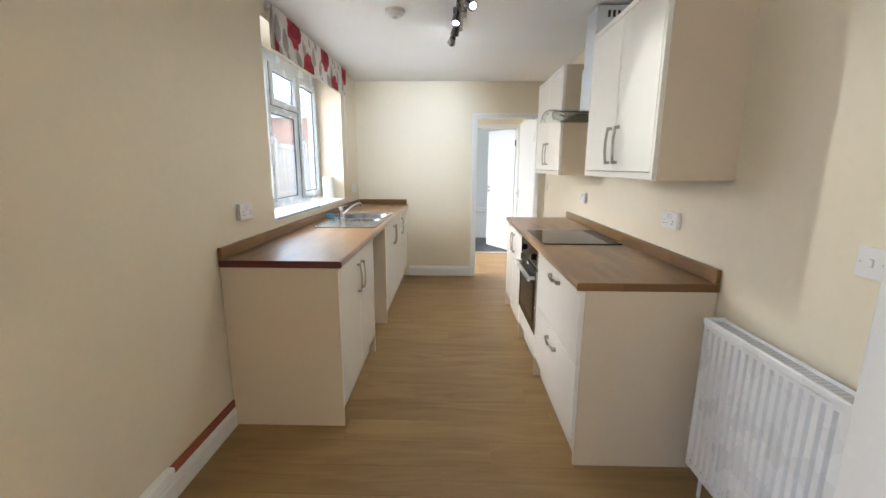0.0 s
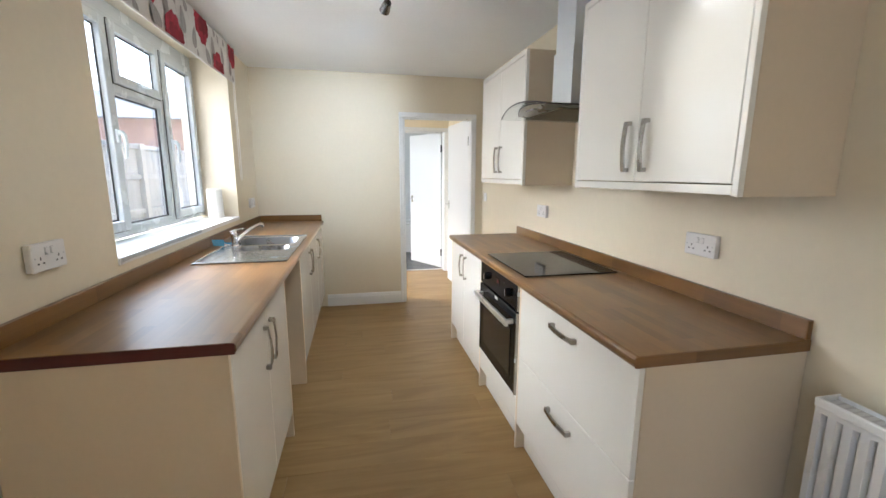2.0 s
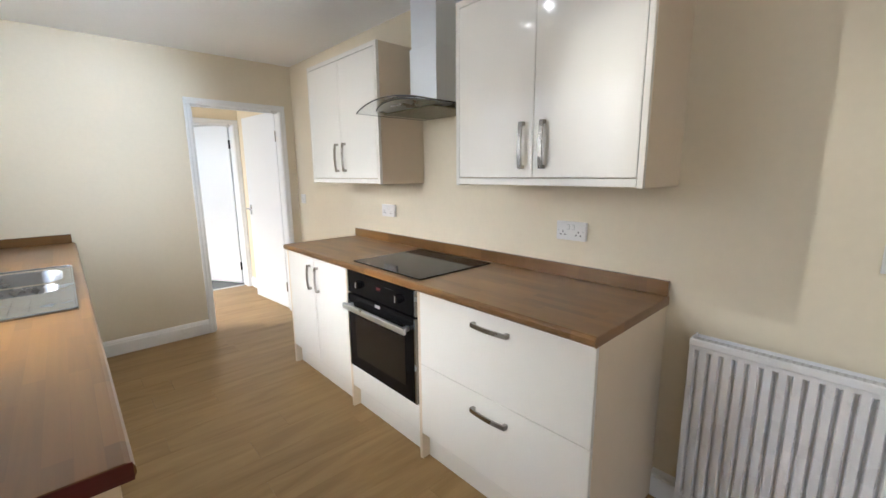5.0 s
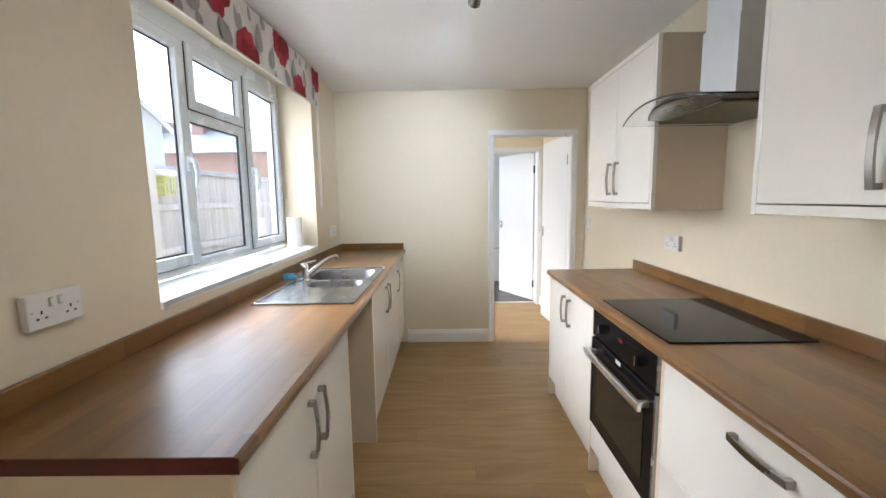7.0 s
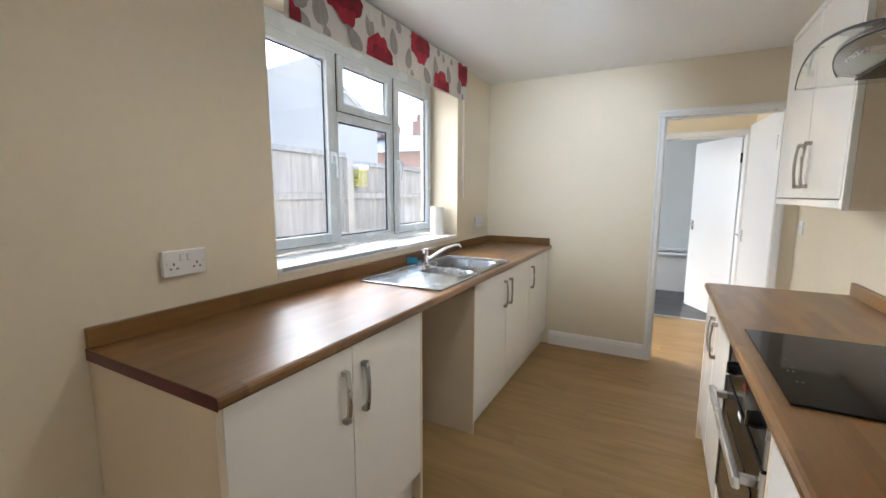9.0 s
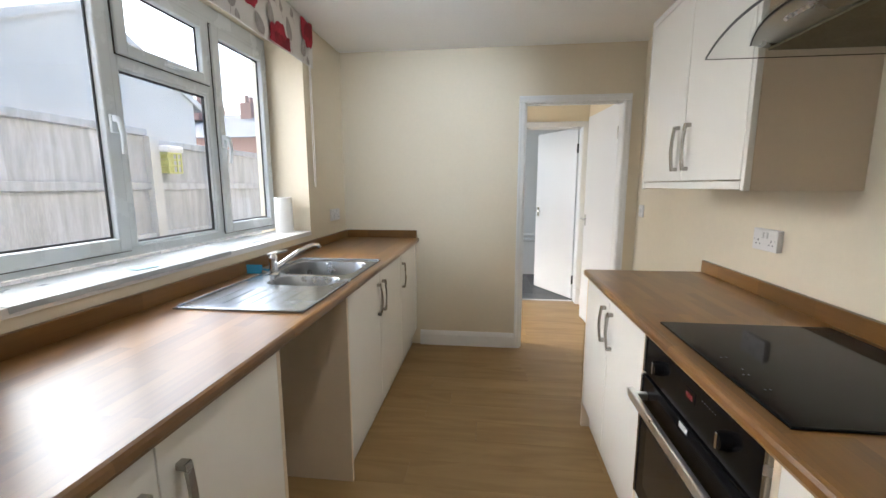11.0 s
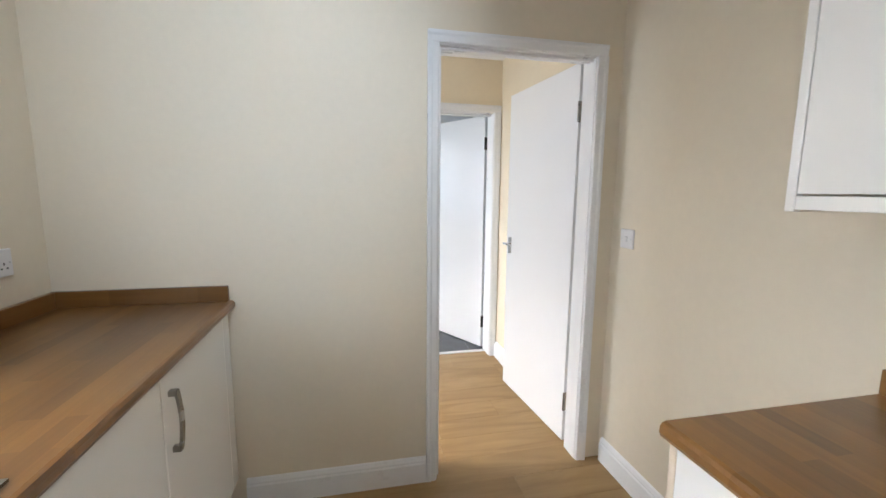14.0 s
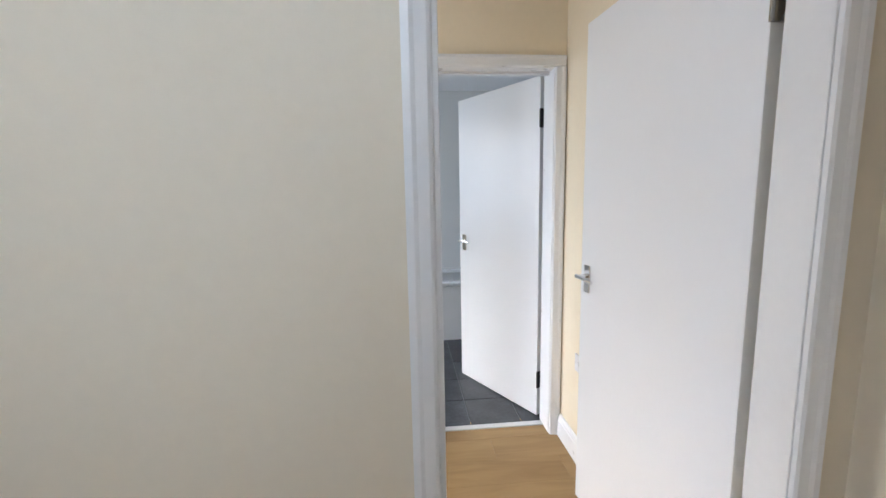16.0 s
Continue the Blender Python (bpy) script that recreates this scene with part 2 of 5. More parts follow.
SPOTSTEEL = mat("dark_satin_nickel", (0.20, 0.195, 0.19), 0.25, 1.0, vary=0.05, vscale=12, rvary=0.05)
# dark olive is the shade under the hood, painted into the filter's colour
FILTER = mat("shaded_filter_mesh", (0.19, 0.175, 0.12), 0.45, 1.0, vary=0.12, vscale=14, grain=0.2, gscale=220, bump=0.3, bscale=350)
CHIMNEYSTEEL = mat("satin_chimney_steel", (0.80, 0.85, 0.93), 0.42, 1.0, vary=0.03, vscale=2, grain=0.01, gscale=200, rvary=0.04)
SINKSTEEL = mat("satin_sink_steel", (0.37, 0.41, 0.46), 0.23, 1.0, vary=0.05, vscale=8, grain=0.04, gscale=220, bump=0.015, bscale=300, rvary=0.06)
# same sink steel, darkened: the shade inside the bowls is in the colour
BOWLSTEEL = mat("shaded_brushed_bowl_steel", (0.24, 0.25, 0.265), 0.30, 1.0, vary=0.05, vscale=8, grain=0.05, gscale=260, bump=0.02, bscale=300, rvary=0.06)
TOUCH = mat("grey_touch_print", (0.10, 0.10, 0.10), 0.5, vary=0.05)
TAPE = mat("pale_blue_tape", (0.36, 0.60, 0.70), 0.5, vary=0.06, vscale=20)
PETAL_SHADE = mat("deep_crimson_print", (0.22, 0.012, 0.024), 0.85, vary=0.25, vscale=14, grain=0.12, gscale=90)
STEM = mat("pale_grey_stem_print", (0.47, 0.44, 0.42), 0.85, vary=0.1, vscale=12)
BLACKGLASS = mat("black_ceramic_glass", (0.008, 0.008, 0.008), 0.07, spec=0.11, vary=0.1, rvary=0.03)
OVENBLACK = mat("black_oven_enamel", (0.005, 0.005, 0.0055), 0.16, spec=0.10, vary=0.1, rvary=0.05)
OVENWIN = mat("dark_oven_window", (0.012, 0.010, 0.009), 0.08, spec=0.35, vary=0.1, rvary=0.02)
BROWNWOOD = mat("bare_brown_wood", (0.24, 0.062, 0.032), 0.5, vary=0.2, vscale=8, grain=0.15, gscale=60, stretch=(1, 0.2, 1))
EDGE = mat("dark_laminate_edge", (0.085, 0.014, 0.012), 0.4, vary=0.2, vscale=12, grain=0.1, stretch=(0.3, 1, 3))
WORKTOP = stave_wood("oak_block_laminate", "y", (0.100, 0.0435, 0.0085), (0.226, 0.110, 0.025), 0.040, 0.30, 0.40)
WORKTOP_X = stave_wood("oak_block_laminate_cross", "x", (0.100, 0.0435, 0.0085), (0.226, 0.110, 0.025), 0.040, 0.30, 0.40)
PLANK = plank_wood("oak_vinyl_plank", (0.232, 0.142, 0.052), (0.375, 0.248, 0.108), 0.44)
SUBFLOOR = mat("dark_subfloor", (0.14, 0.10, 0.06), 0.8, vary=0.1)
SLATE = mat("dark_slate_vinyl_tile", (0.036, 0.040, 0.047), 0.45, vary=0.45, vscale=7, grain=0.25, gscale=50, per_object=0.35, bump=0.1, bscale=60)
GROUT = mat("pale_grout", (0.16, 0.165, 0.17), 0.8, vary=0.1)
GLASS = glass_mat("clear_window_glass")
HOODGLASS = glass_mat("smoked_hood_glass", (0.94, 0.965, 0.96))
BULB = glow("lit_bulb", (1.0, 0.95, 0.88), 14.0)
LED_RED = glow("red_led", (1.0, 0.06, 0.05), 0.05)
FABRIC = mat("white_linen_blind", (0.72, 0.70, 0.67), 0.85, vary=0.03, vscale=6, grain=0.04, gscale=400, bump=0.2, bscale=700)
PETAL = mat("crimson_print", (0.36, 0.022, 0.042), 0.85, vary=0.25, vscale=14, grain=0.12, gscale=90)
LEAF = mat("grey_leaf_print", (0.37, 0.345, 0.33), 0.85, vary=0.1, vscale=12, grain=0.08, gscale=90)
PAPER = mat("white_tissue_paper", (0.80, 0.80, 0.79), 0.9, vary=0.02, bump=0.25, bscale=150)
BOARDTUBE = mat("grey_cardboard", (0.36, 0.33, 0.29), 0.9, vary=0.08)
LIME = mat("lime_green_plastic", (0.56, 0.56, 0.20), 0.5, vary=0.1)
BOARD = mat("weathered_pale_timber", (0.43, 0.44, 0.46), 0.8, vary=0.18, vscale=3, grain=0.14, gscale=30, per_object=0.10, bump=0.3, bscale=60, stretch=(6, 6, 0.7))
POSTMAT = mat("pale_concrete_post", (0.52, 0.52, 0.51), 0.85, vary=0.06, vscale=6, grain=0.08, gscale=90, bump=0.3, bscale=120)
RENDER = mat("pale_cement_render", (0.54, 0.52, 0.48), 0.85, vary=0.07, vscale=0.8, grain=0.05, gscale=40, bump=0.2, bscale=60)
REDBRICK = mat("red_brick", (0.33, 0.20, 0.16), 0.8, vary=0.12, vscale=2, grain=0.15, gscale=14)
ROOFSLATE = mat("grey_roof_slate", (0.15, 0.16, 0.175), 0.75, vary=0.15, vscale=2, grain=0.15, gscale=18)
PAVING = mat("concrete_paving", (0.45, 0.44, 0.42), 0.85, vary=0.12, vscale=1, grain=0.1, gscale=30, bump=0.3)
TUB = mat("white_acrylic_bath", (0.80, 0.81, 0.82), 0.15, vary=0.01)
ALLOY = mat("grey_alloy_threshold", (0.62, 0.62, 0.62), 0.4, 0.6, vary=0.05)
BLACKFIT = mat("black_iron_hinge", (0.04, 0.04, 0.042), 0.4, 0.6, vary=0.1)

# ---- building helpers ----
ORIGIN = {}


def box(bm, x0, x1, y0, y1, z0, z1, bevel=0.0, seg=2):
    """Adds a box, with rounded edges if bevel is given."""
    vs = [bm.verts.new((x, y, z)) for x in (x0, x1) for y in (y0, y1) for z in (z0, z1)]
    fs = [bm.faces.new([vs[i] for i in q]) for q in
          ((0, 1, 3, 2), (4, 6, 7, 5), (0, 4, 5, 1), (2, 3, 7, 6), (0, 2, 6, 4), (1, 5, 7, 3))]
    if bevel:
        es = list({e for f in fs for e in f.edges})
        bmesh.ops.bevel(bm, geom=es, offset=bevel, segments=seg, profile=0.5, affect="EDGES", clamp_overlap=True)
    return bm


def B(x0, x1, y0, y1, z0, z1, bevel=0.0, seg=2):
    return box(bmesh.new(), x0, x1, y0, y1, z0, z1, bevel, seg)


def prism(bm, poly, lo, hi, axis="z"):
    """Extrudes a polygon along an axis; the polygon's two numbers are the other two axes in order."""
    def at(p, h):
        return (p[0], p[1], h) if axis == "z" else (p[0], h, p[1]) if axis == "y" else (h, p[0], p[1])
    a = [bm.verts.new(at(p, lo)) for p in poly]
    b = [bm.verts.new(at(p, hi)) for p in poly]
    k = len(poly)
    bm.faces.new(a)
    bm.faces.new(b[::-1])
    for i in range(k):
        bm.faces.new((a[i], b[i], b[(i + 1) % k], a[(i + 1) % k]))
    bmesh.ops.recalc_face_normals(bm, faces=bm.faces)
    return bm


def P(poly, lo, hi, axis="z"):
    return prism(bmesh.new(), poly, lo, hi, axis)


def cyl(bm, a, b, r0, r1=None, seg=20):
    """A solid round bar from a to b."""
    a, b = Vector(a), Vector(b)
    d = b - a
    q = d.to_track_quat("Z", "Y").to_matrix().to_4x4()
    bmesh.ops.create_cone(bm, cap_ends=True, segments=seg, radius1=r0, radius2=r0 if r1 is None else r1, depth=d.length,
                          matrix=Matrix.Translation((a + b) / 2) @ q)
    return bm


def tube(bm, pts, r, seg=12, flat=None, up=(0, 0, 1)):
    """Sweeps a round section, or a flat one (half width, half height), along points."""
    pts = [Vector(p) for p in pts]
    rings = []
    for i, p in enumerate(pts):
        d = (pts[min(i + 1, len(pts) - 1)] - pts[max(i - 1, 0)]).normalized()
        s = d.cross(Vector(up)).normalized()
        u = s.cross(d).normalized()
        rr = r[i] if isinstance(r, (list, tuple)) else r
        if flat:
            w, h = flat
            offs = [(-w, -h), (w, -h), (w, h), (-w, h)]
        else:
            offs = [(rr * math.cos(2 * math.pi * k / seg), rr * math.sin(2 * math.pi * k / seg)) for k in range(seg)]
        rings.append([bm.verts.new(p + s * ox + u * oy) for ox, oy in offs])
    k = len(rings[0])
    for a, b in zip(rings, rings[1:]):
        for i in range(k):
            bm.faces.new((a[i], a[(i + 1) % k], b[(i + 1) % k], b[i]))
    bm.faces.new(rings[0][::-1])
    bm.faces.new(rings[-1])
    bmesh.ops.recalc_face_normals(bm, faces=bm.faces)
    return bm


def mesh_of(name, bm, material, shift=(0, 0, 0), smooth=False):
    bmesh.ops.translate(bm, verts=bm.verts, vec=-Vector(shift))
    me = bpy.data.meshes.new(name)
    bm.to_mesh(me)
    bm.free()
    me.materials.append(material)
    if smooth:
        me.polygons.foreach_set("use_smooth", [True] * len(me.polygons))
        me.set_sharp_from_angle(angle=radians(38))
    return me


def thing(name, at, label, category, group="", kind=""):
    ob = new(name)
    ob.location = at
    ob.empty_display_size = 0.05
    ORIGIN[ob.name] = Vector(at)
    return tagged(ob, label, category, group, kind)


def part(name, bm, material, parent, label="", smooth=False):
    at = ORIGIN[parent.name]
    ob = new(name, mesh_of(name, bm, material, at, smooth))
    ob.parent = parent
    ORIGIN[ob.name] = at
    return tagged(ob, label)


def solid(name, bm, material, label, category, kind="", at=(0, 0, 0), smooth=False):
    ob = new(name, mesh_of(name, bm, material, at, smooth))
    ob.location = at
    ORIGIN[ob.name] = Vector(at)
    return tagged(ob, label, category, "", kind)


# ---- the shell ----
XL, XR, YB, ZC = -1.095, 1.215, 5.115, 2.365      # kitchen: left, right, far wall, ceiling
HY, HZ, HXR = 6.49, 2.345, 1.135                   # lobby: far wall, ceiling, right wall
Y0 = -2.6                                          # wall behind the start
BY = 8.72                                          # bathroom far wall
RV0, RV1, WZ0, WZ1 = 2.652, 4.440, 1.035, 2.265    # window opening
WX = -1.37                                         # inner face of the window frame

# outer wall with the window opening (splayed reveals) and, out of view, a lobby door opening and a bathroom window
bm = bmesh.new()
XO = -1.48
prism(bm, [(XL, -0.2), (XL, RV0), (-1.40, RV0 - 0.05), (XO, RV0 - 0.05), (XO, -0.2)], -0.3, 2.7)
box(bm, XO, XL, Y0, -1.6, -0.3, 2.7)
# assumed rear opening, never in view, made for the rear lamp
box(bm, XO, XL, -1.6, -0.2, -0.3, 0.75)
box(bm, XO, XL, -1.6, -0.2, 2.05, 2.7)
prism(bm, [(XL, RV1), (-1.40, RV1 + 0.055), (XO, RV1 + 0.055), (XO, 5.42), (XL, 5.42)], -0.3, 2.7)
prism(bm, [(XL, RV0), (XL, RV1), (-1.40, RV1 + 0.055), (XO, RV1 + 0.055), (XO, RV0 - 0.05), (-1.40, RV0 - 0.05)], -0.3, WZ0 - 0.028)
prism(bm, [(XL, RV0), (XL, RV1), (-1.40, RV1 + 0.055), (XO, RV1 + 0.055), (XO, RV0 - 0.05), (-1.40, RV0 - 0.05)], WZ1, 2.7)
box(bm, XO, XL, 6.28, 7.0, -0.3, 2.7)
box(bm, XO, XL, 5.42, 6.28, 2.06, 2.7)
box(bm, XO, XL, 5.42, 6.28, -0.3, 0.0)
box(bm, XO, XL, 7.0, 8.2, -0.3, 1.0)
box(bm, XO, XL, 7.0, 8.2, 2.1, 2.7)
box(bm, XO, XL, 8.2, BY + 0.3, -0.3, 2.7)
solid("wall_west", bm, WALL, "cream emulsion wall with deep window reveal", "wall", "structure")

bm = B(XR, XR + 0.25, Y0, YB, -0.3, 2.7)
solid("wall_east", bm, WALL, "cream emulsion wall behind the wall cabinets", "wall", "structure")
bm = B(XR - 0.42, XR, 0.56, 0.68, 0, ZC, 0.004)
solid("wall_stub", bm, WOODWORK, "white painted opening jamb beside the radiator", "wall", "structure")
DX0, DX1, DZ = 0.334, 1.106, 1.980                 # doorway through the far wall
bm = B(XO, DX0, YB, YB + 0.13, -0.3, 2.7)
box(bm, DX0, DX1, YB, YB + 0.13, DZ, 2.7)
box(bm, DX1, XR + 0.25, YB, YB + 0.13, -0.3, 2.7)
solid("wall_north", bm, WALL, "cream emulsion end wall with doorway", "wall", "structure")

# room behind the start
bm = B(XO, XR + 0.25, Y0 - 0.3, Y0, -0.3, 2.7)
solid("wall_south", bm, WALL, "plain cream emulsion wall behind the start", "wall", "structure")

bm = B(HXR, HXR + 0.3, YB + 0.13, HY, -0.3, 2.7)
solid("lobby_wall_east", bm, LOBBY, "cream emulsion wall of the small lobby", "wall", "structure")
BX0, BX1, BZ = 0.332, 1.100, 1.982
bm = B(XO, BX0, HY, HY + 0.15, -0.3, 2.7)
box(bm, BX0, BX1, HY, HY + 0.15, BZ, 2.7)
box(bm, BX1, XR + 0.25, HY, HY + 0.15, -0.3, 2.7)
solid("lobby_wall_north", bm, LOBBY, "cream emulsion lobby wall with bathroom doorway", "wall", "structure")
bm = B(1.55, 1.75, HY + 0.15, BY, -0.3, 2.7)
box(bm, XL, 1.75, BY, BY + 0.2, -0.3, 2.7)
solid("bathroom_wall", bm, BATHWALL, "pale grey painted bathroom wall", "wall", "structure")

solid("ceiling", B(XO, XR + 0.25, Y0 - 0.3, YB + 0.06, ZC, ZC + 0.2), CEIL, "smooth white painted kitchen ceiling", "ceiling", "structure")
solid("lobby_ceiling", B(XL, HXR, YB + 0.13, HY, HZ, HZ + 0.2), CEIL, "white painted lobby ceiling", "ceiling", "structure")
solid("bathroom_ceiling", B(XL, 1.55, HY + 0.15, BY, 2.37, 2.57), CEIL, "white painted bathroom ceiling", "ceiling", "structure")

floor = solid("floor", B(XO, XR + 0.25, Y0 - 0.3, HY + 0.1, -0.3, -0.004), SUBFLOOR, "oak-look vinyl plank floor", "floor", "structure")
bath_floor = solid("bathroom_floor", B(XO, 1.75, HY + 0.1, BY + 0.2, -0.3, -0.004), GROUT, "dark slate-look tiled bathroom floor", "floor", "structure")


# ---- joinery ----
def skirting(name, poly_axis, fixed, sign, a, b, h=0.125, label="white painted skirting board"):
    """Moulded skirting along an axis; fixed is the wall face, sign the way into the room."""
    prof = [(fixed, 0), (fixed + sign * 0.018, 0), (fixed + sign * 0.018, h - 0.032), (fixed + sign * 0.014, h - 0.026),
            (fixed + sign * 0.014, h - 0.018), (fixed + sign * 0.007, h - 0.004), (fixed, h)]
    return solid(name, P(prof, a, b, poly_axis), WOODWORK, label, "skirting", "structure")


skirting("baseboard_1", "x", YB, -1, -0.47, 0.310)
for n, (a, b) in enumerate(((4.03, YB - 0.03), (0.68, 1.695))):
    skirting("baseboard_%d" % (n + 2), "y", XR, -1, a, b)
skirting("baseboard_4", "y", XL, 1, Y0, 1.962, 0.105)
solid("trim_1", B(XL, XL + 0.013, 1.45, 1.962, 0.106, 0.148, 0.004), BROWNWOOD, "bare brown wooden strip above the skirting", "trim", "structure")
solid("trim_2", B(XL, XL + 0.034, 0.4, 1.448, 0.107, 0.158, 0.006), WOODWORK, "white painted capping on the skirting", "trim", "structure")
skirting("baseboard_5", "y", HXR, -1, YB + 0.17, HY - 0.02)
skirting("baseboard_6", "y", XR, -1, Y0, 0.56)


def doorcase(name, x0, x1, z1, y0, y1, face, width, label):
    """Lining through the wall, with a stop, and a moulded architrave on the near face."""
    root = thing(name, ((x0 + x1) / 2, y0, 0), label, "door frame", "", "structure")
    t = 0.028
    part("jamb", B(x0, x0 + t, y0, y1, 0, z1, 0.002), WOODWORK, root)
    part("jamb", B(x1 - t, x1, y0, y1, 0, z1, 0.002), WOODWORK, root)
    part("head", B(x0 + t, x1 - t, y0, y1, z1 - t, z1, 0.002), WOODWORK, root)
    s = y1 - 0.052
    part("door_stop", B(x0 + t, x0 + t + 0.012, s - 0.03, s, 0, z1 - t, 0.002), WOODWORK, root)
    part("door_stop", B(x0 + t + 0.012, x1 - t, s - 0.03, s, z1 - t - 0.012, z1 - t, 0.002), WOODWORK, root)
    w = width

    def prof(edge, sign):
        return [(edge, y0), (edge, y0 - 0.011), (edge + sign * 0.006, y0 - 0.015), (edge + sign * w * 0.55, y0 - 0.017),
                (edge + sign * w * 0.72, y0 - 0.021), (edge + sign * w, y0 - 0.021), (edge + sign * w, y0)]
    part("architrave", P(prof(x0 + 0.024, -1), 0, z1 - 0.024), WOODWORK, root)
    part("architrave", P(prof(x1 - 0.024, 1), 0, z1 - 0.024), WOODWORK, root)
    hp = [(y0, z1 - 0.024), (y0 - 0.011, z1 - 0.024), (y0 - 0.015, z1 - 0.018), (y0 - 0.017, z1 - 0.024 + w * 0.55), (y0 - 0.021, z1 - 0.024 + w * 0.72),
          (y0 - 0.021, z1 - 0.024 + w), (y0, z1 - 0.024 + w)]
    part("architrave", P(hp, x0 + 0.024 - w, x1 - 0.024 + w, "x"), WOODWORK, root)
    return root


doorcase("door_frame_1", DX0, DX1, DZ, YB, YB + 0.105, -1, 0.047, "white painted door lining and architrave")
doorcase("door_frame_2", BX0, BX1, BZ, HY, HY + 0.15, -1, 0.052, "white painted bathroom door lining and architrave")
solid("threshold_strip", B(BX0 + 0.03, BX1 - 0.03, HY + 0.085, HY + 0.125, -0.003, 0.006, 0.002), ALLOY, "pale metal threshold strip at the bathroom doorway", "threshold", "structure")


def lever(parent, x, y, z, way):
    """A lever handle on a tall back plate, on a leaf that lies along +x from its hinge; way is the face's side in y."""
    plate = part("back_plate", B(x - 0.02, x + 0.02, y, y + way * 0.007, z - 0.055, z + 0.055, 0.002) if way > 0 else
                 B(x - 0.02, x + 0.02, y + way * 0.007, y, z - 0.055, z + 0.055, 0.002), CHROME, parent, "chrome back plate")
    bm = bmesh.new()
    cyl(bm, (x, y + way * 0.007, z + 0.012), (x, y + way * 0.045, z + 0.012), 0.008, seg=14)
    tube(bm, [(x + 0.008, y + way * 0.045, z + 0.012), (x - 0.03, y + way * 0.047, z + 0.013), (x - 0.075, y + way * 0.048, z + 0.010),
              (x - 0.1, y + way * 0.045, z + 0.006)], [0.009, 0.0085, 0.008, 0.007], 12)
    part("lever", bm, CHROME, plate, "chrome lever handle", True)


def door_leaf(name, hinge, length, height, turn, label, hinge_mat, face):
    """A flush door. Built along +x from the hinge line, then turned about it."""
    root = thing(name, (0, 0, 0), label, "door")
    part("leaf", B(0.003, length, -0.0175, 0.0175, 0.008, height, 0.002), DOORPAINT, root)
    lever(root, length - 0.055, face * 0.0176, 1.0, face)
    lever(root, length - 0.055, -face * 0.0176, 1.0, -face)
    for z in (0.235, 1.745):
        bm = B(-0.006, 0.002, -0.017, 0.017, z - 0.05, z + 0.05, 0.001)
        cyl(bm, (-0.002, face * 0.02, z - 0.05), (-0.002, face * 0.02, z + 0.05), 0.006, seg=12)
        part("hinge", bm, hinge_mat, root, "butt hinge")
    root.matrix_world = pose(hinge[0], hinge[1], 0, 0, 0, turn)
    return root


a1 = math.degrees(math.atan2(6.020 - 5.256, 1.040 - 1.104))
door_leaf("kitchen_door", (1.107, 5.262), 0.756, 1.978, a1, "white painted flush door standing open into the lobby", NICKEL, 1)
a2 = math.degrees(math.atan2(7.30 - 6.66, 0.735 - 1.097))
door_leaf("bathroom_door", (1.078, 6.672), 0.742, 1.968, a2, "white painted flush bathroom door standing ajar", BLACKFIT, 1)


# ---- window ----
def bar_y(bm, y0, y1, z0, z1, d0, d1, bev=0.006):
    box(bm, d0, d1, y0, y1, z0, z1, bev, 2)


def frame_ring(y0, y1, z0, z1, w, x0, x1, bev=0.006):
    bm = bmesh.new()
    bar_y(bm, y0, y0 + w, z0, z1, x0, x1, bev)
    bar_y(bm, y1 - w, y1, z0, z1, x0, x1, bev)
    bar_y(bm, y0 + w - 0.002, y1 - w + 0.002, z0, z0 + w, x0, x1, bev)
    bar_y(bm, y0 + w - 0.002, y1 - w + 0.002, z1 - w, z1, x0, x1, bev)
    return bm


window = thing("window_1", (WX, (RV0 + RV1) / 2, WZ0), "white uPVC three-light casement window", "window", "", "structure")
FY0, FY1, FZ0, FZ1 = 2.66, 4.494, 1.045, 2.2
M1, M2, TR = 3.345, 3.925, 1.835
bm = frame_ring(FY0, FY1, FZ0, FZ1, 0.045, WX - 0.048, WX)
bar_y(bm, M1 - 0.026, M1 + 0.026, FZ0 + 0.04, FZ1 - 0.04, WX - 0.048, WX - 0.001)
bar_y(bm, M2 - 0.026, M2 + 0.026, FZ0 + 0.04, FZ1 - 0.04, WX - 0.048, WX - 0.001)
bar_y(bm, M1 + 0.024, M2 - 0.024, TR - 0.028, TR + 0.028, WX - 0.048, WX - 0.001)
bar_y(bm, FY0, FY1, FZ1 - 0.002, WZ1 - 0.001, WX - 0.048, WX - 0.002, 0.004)
part("window_frame", bm, UPVC, window)
casements = []
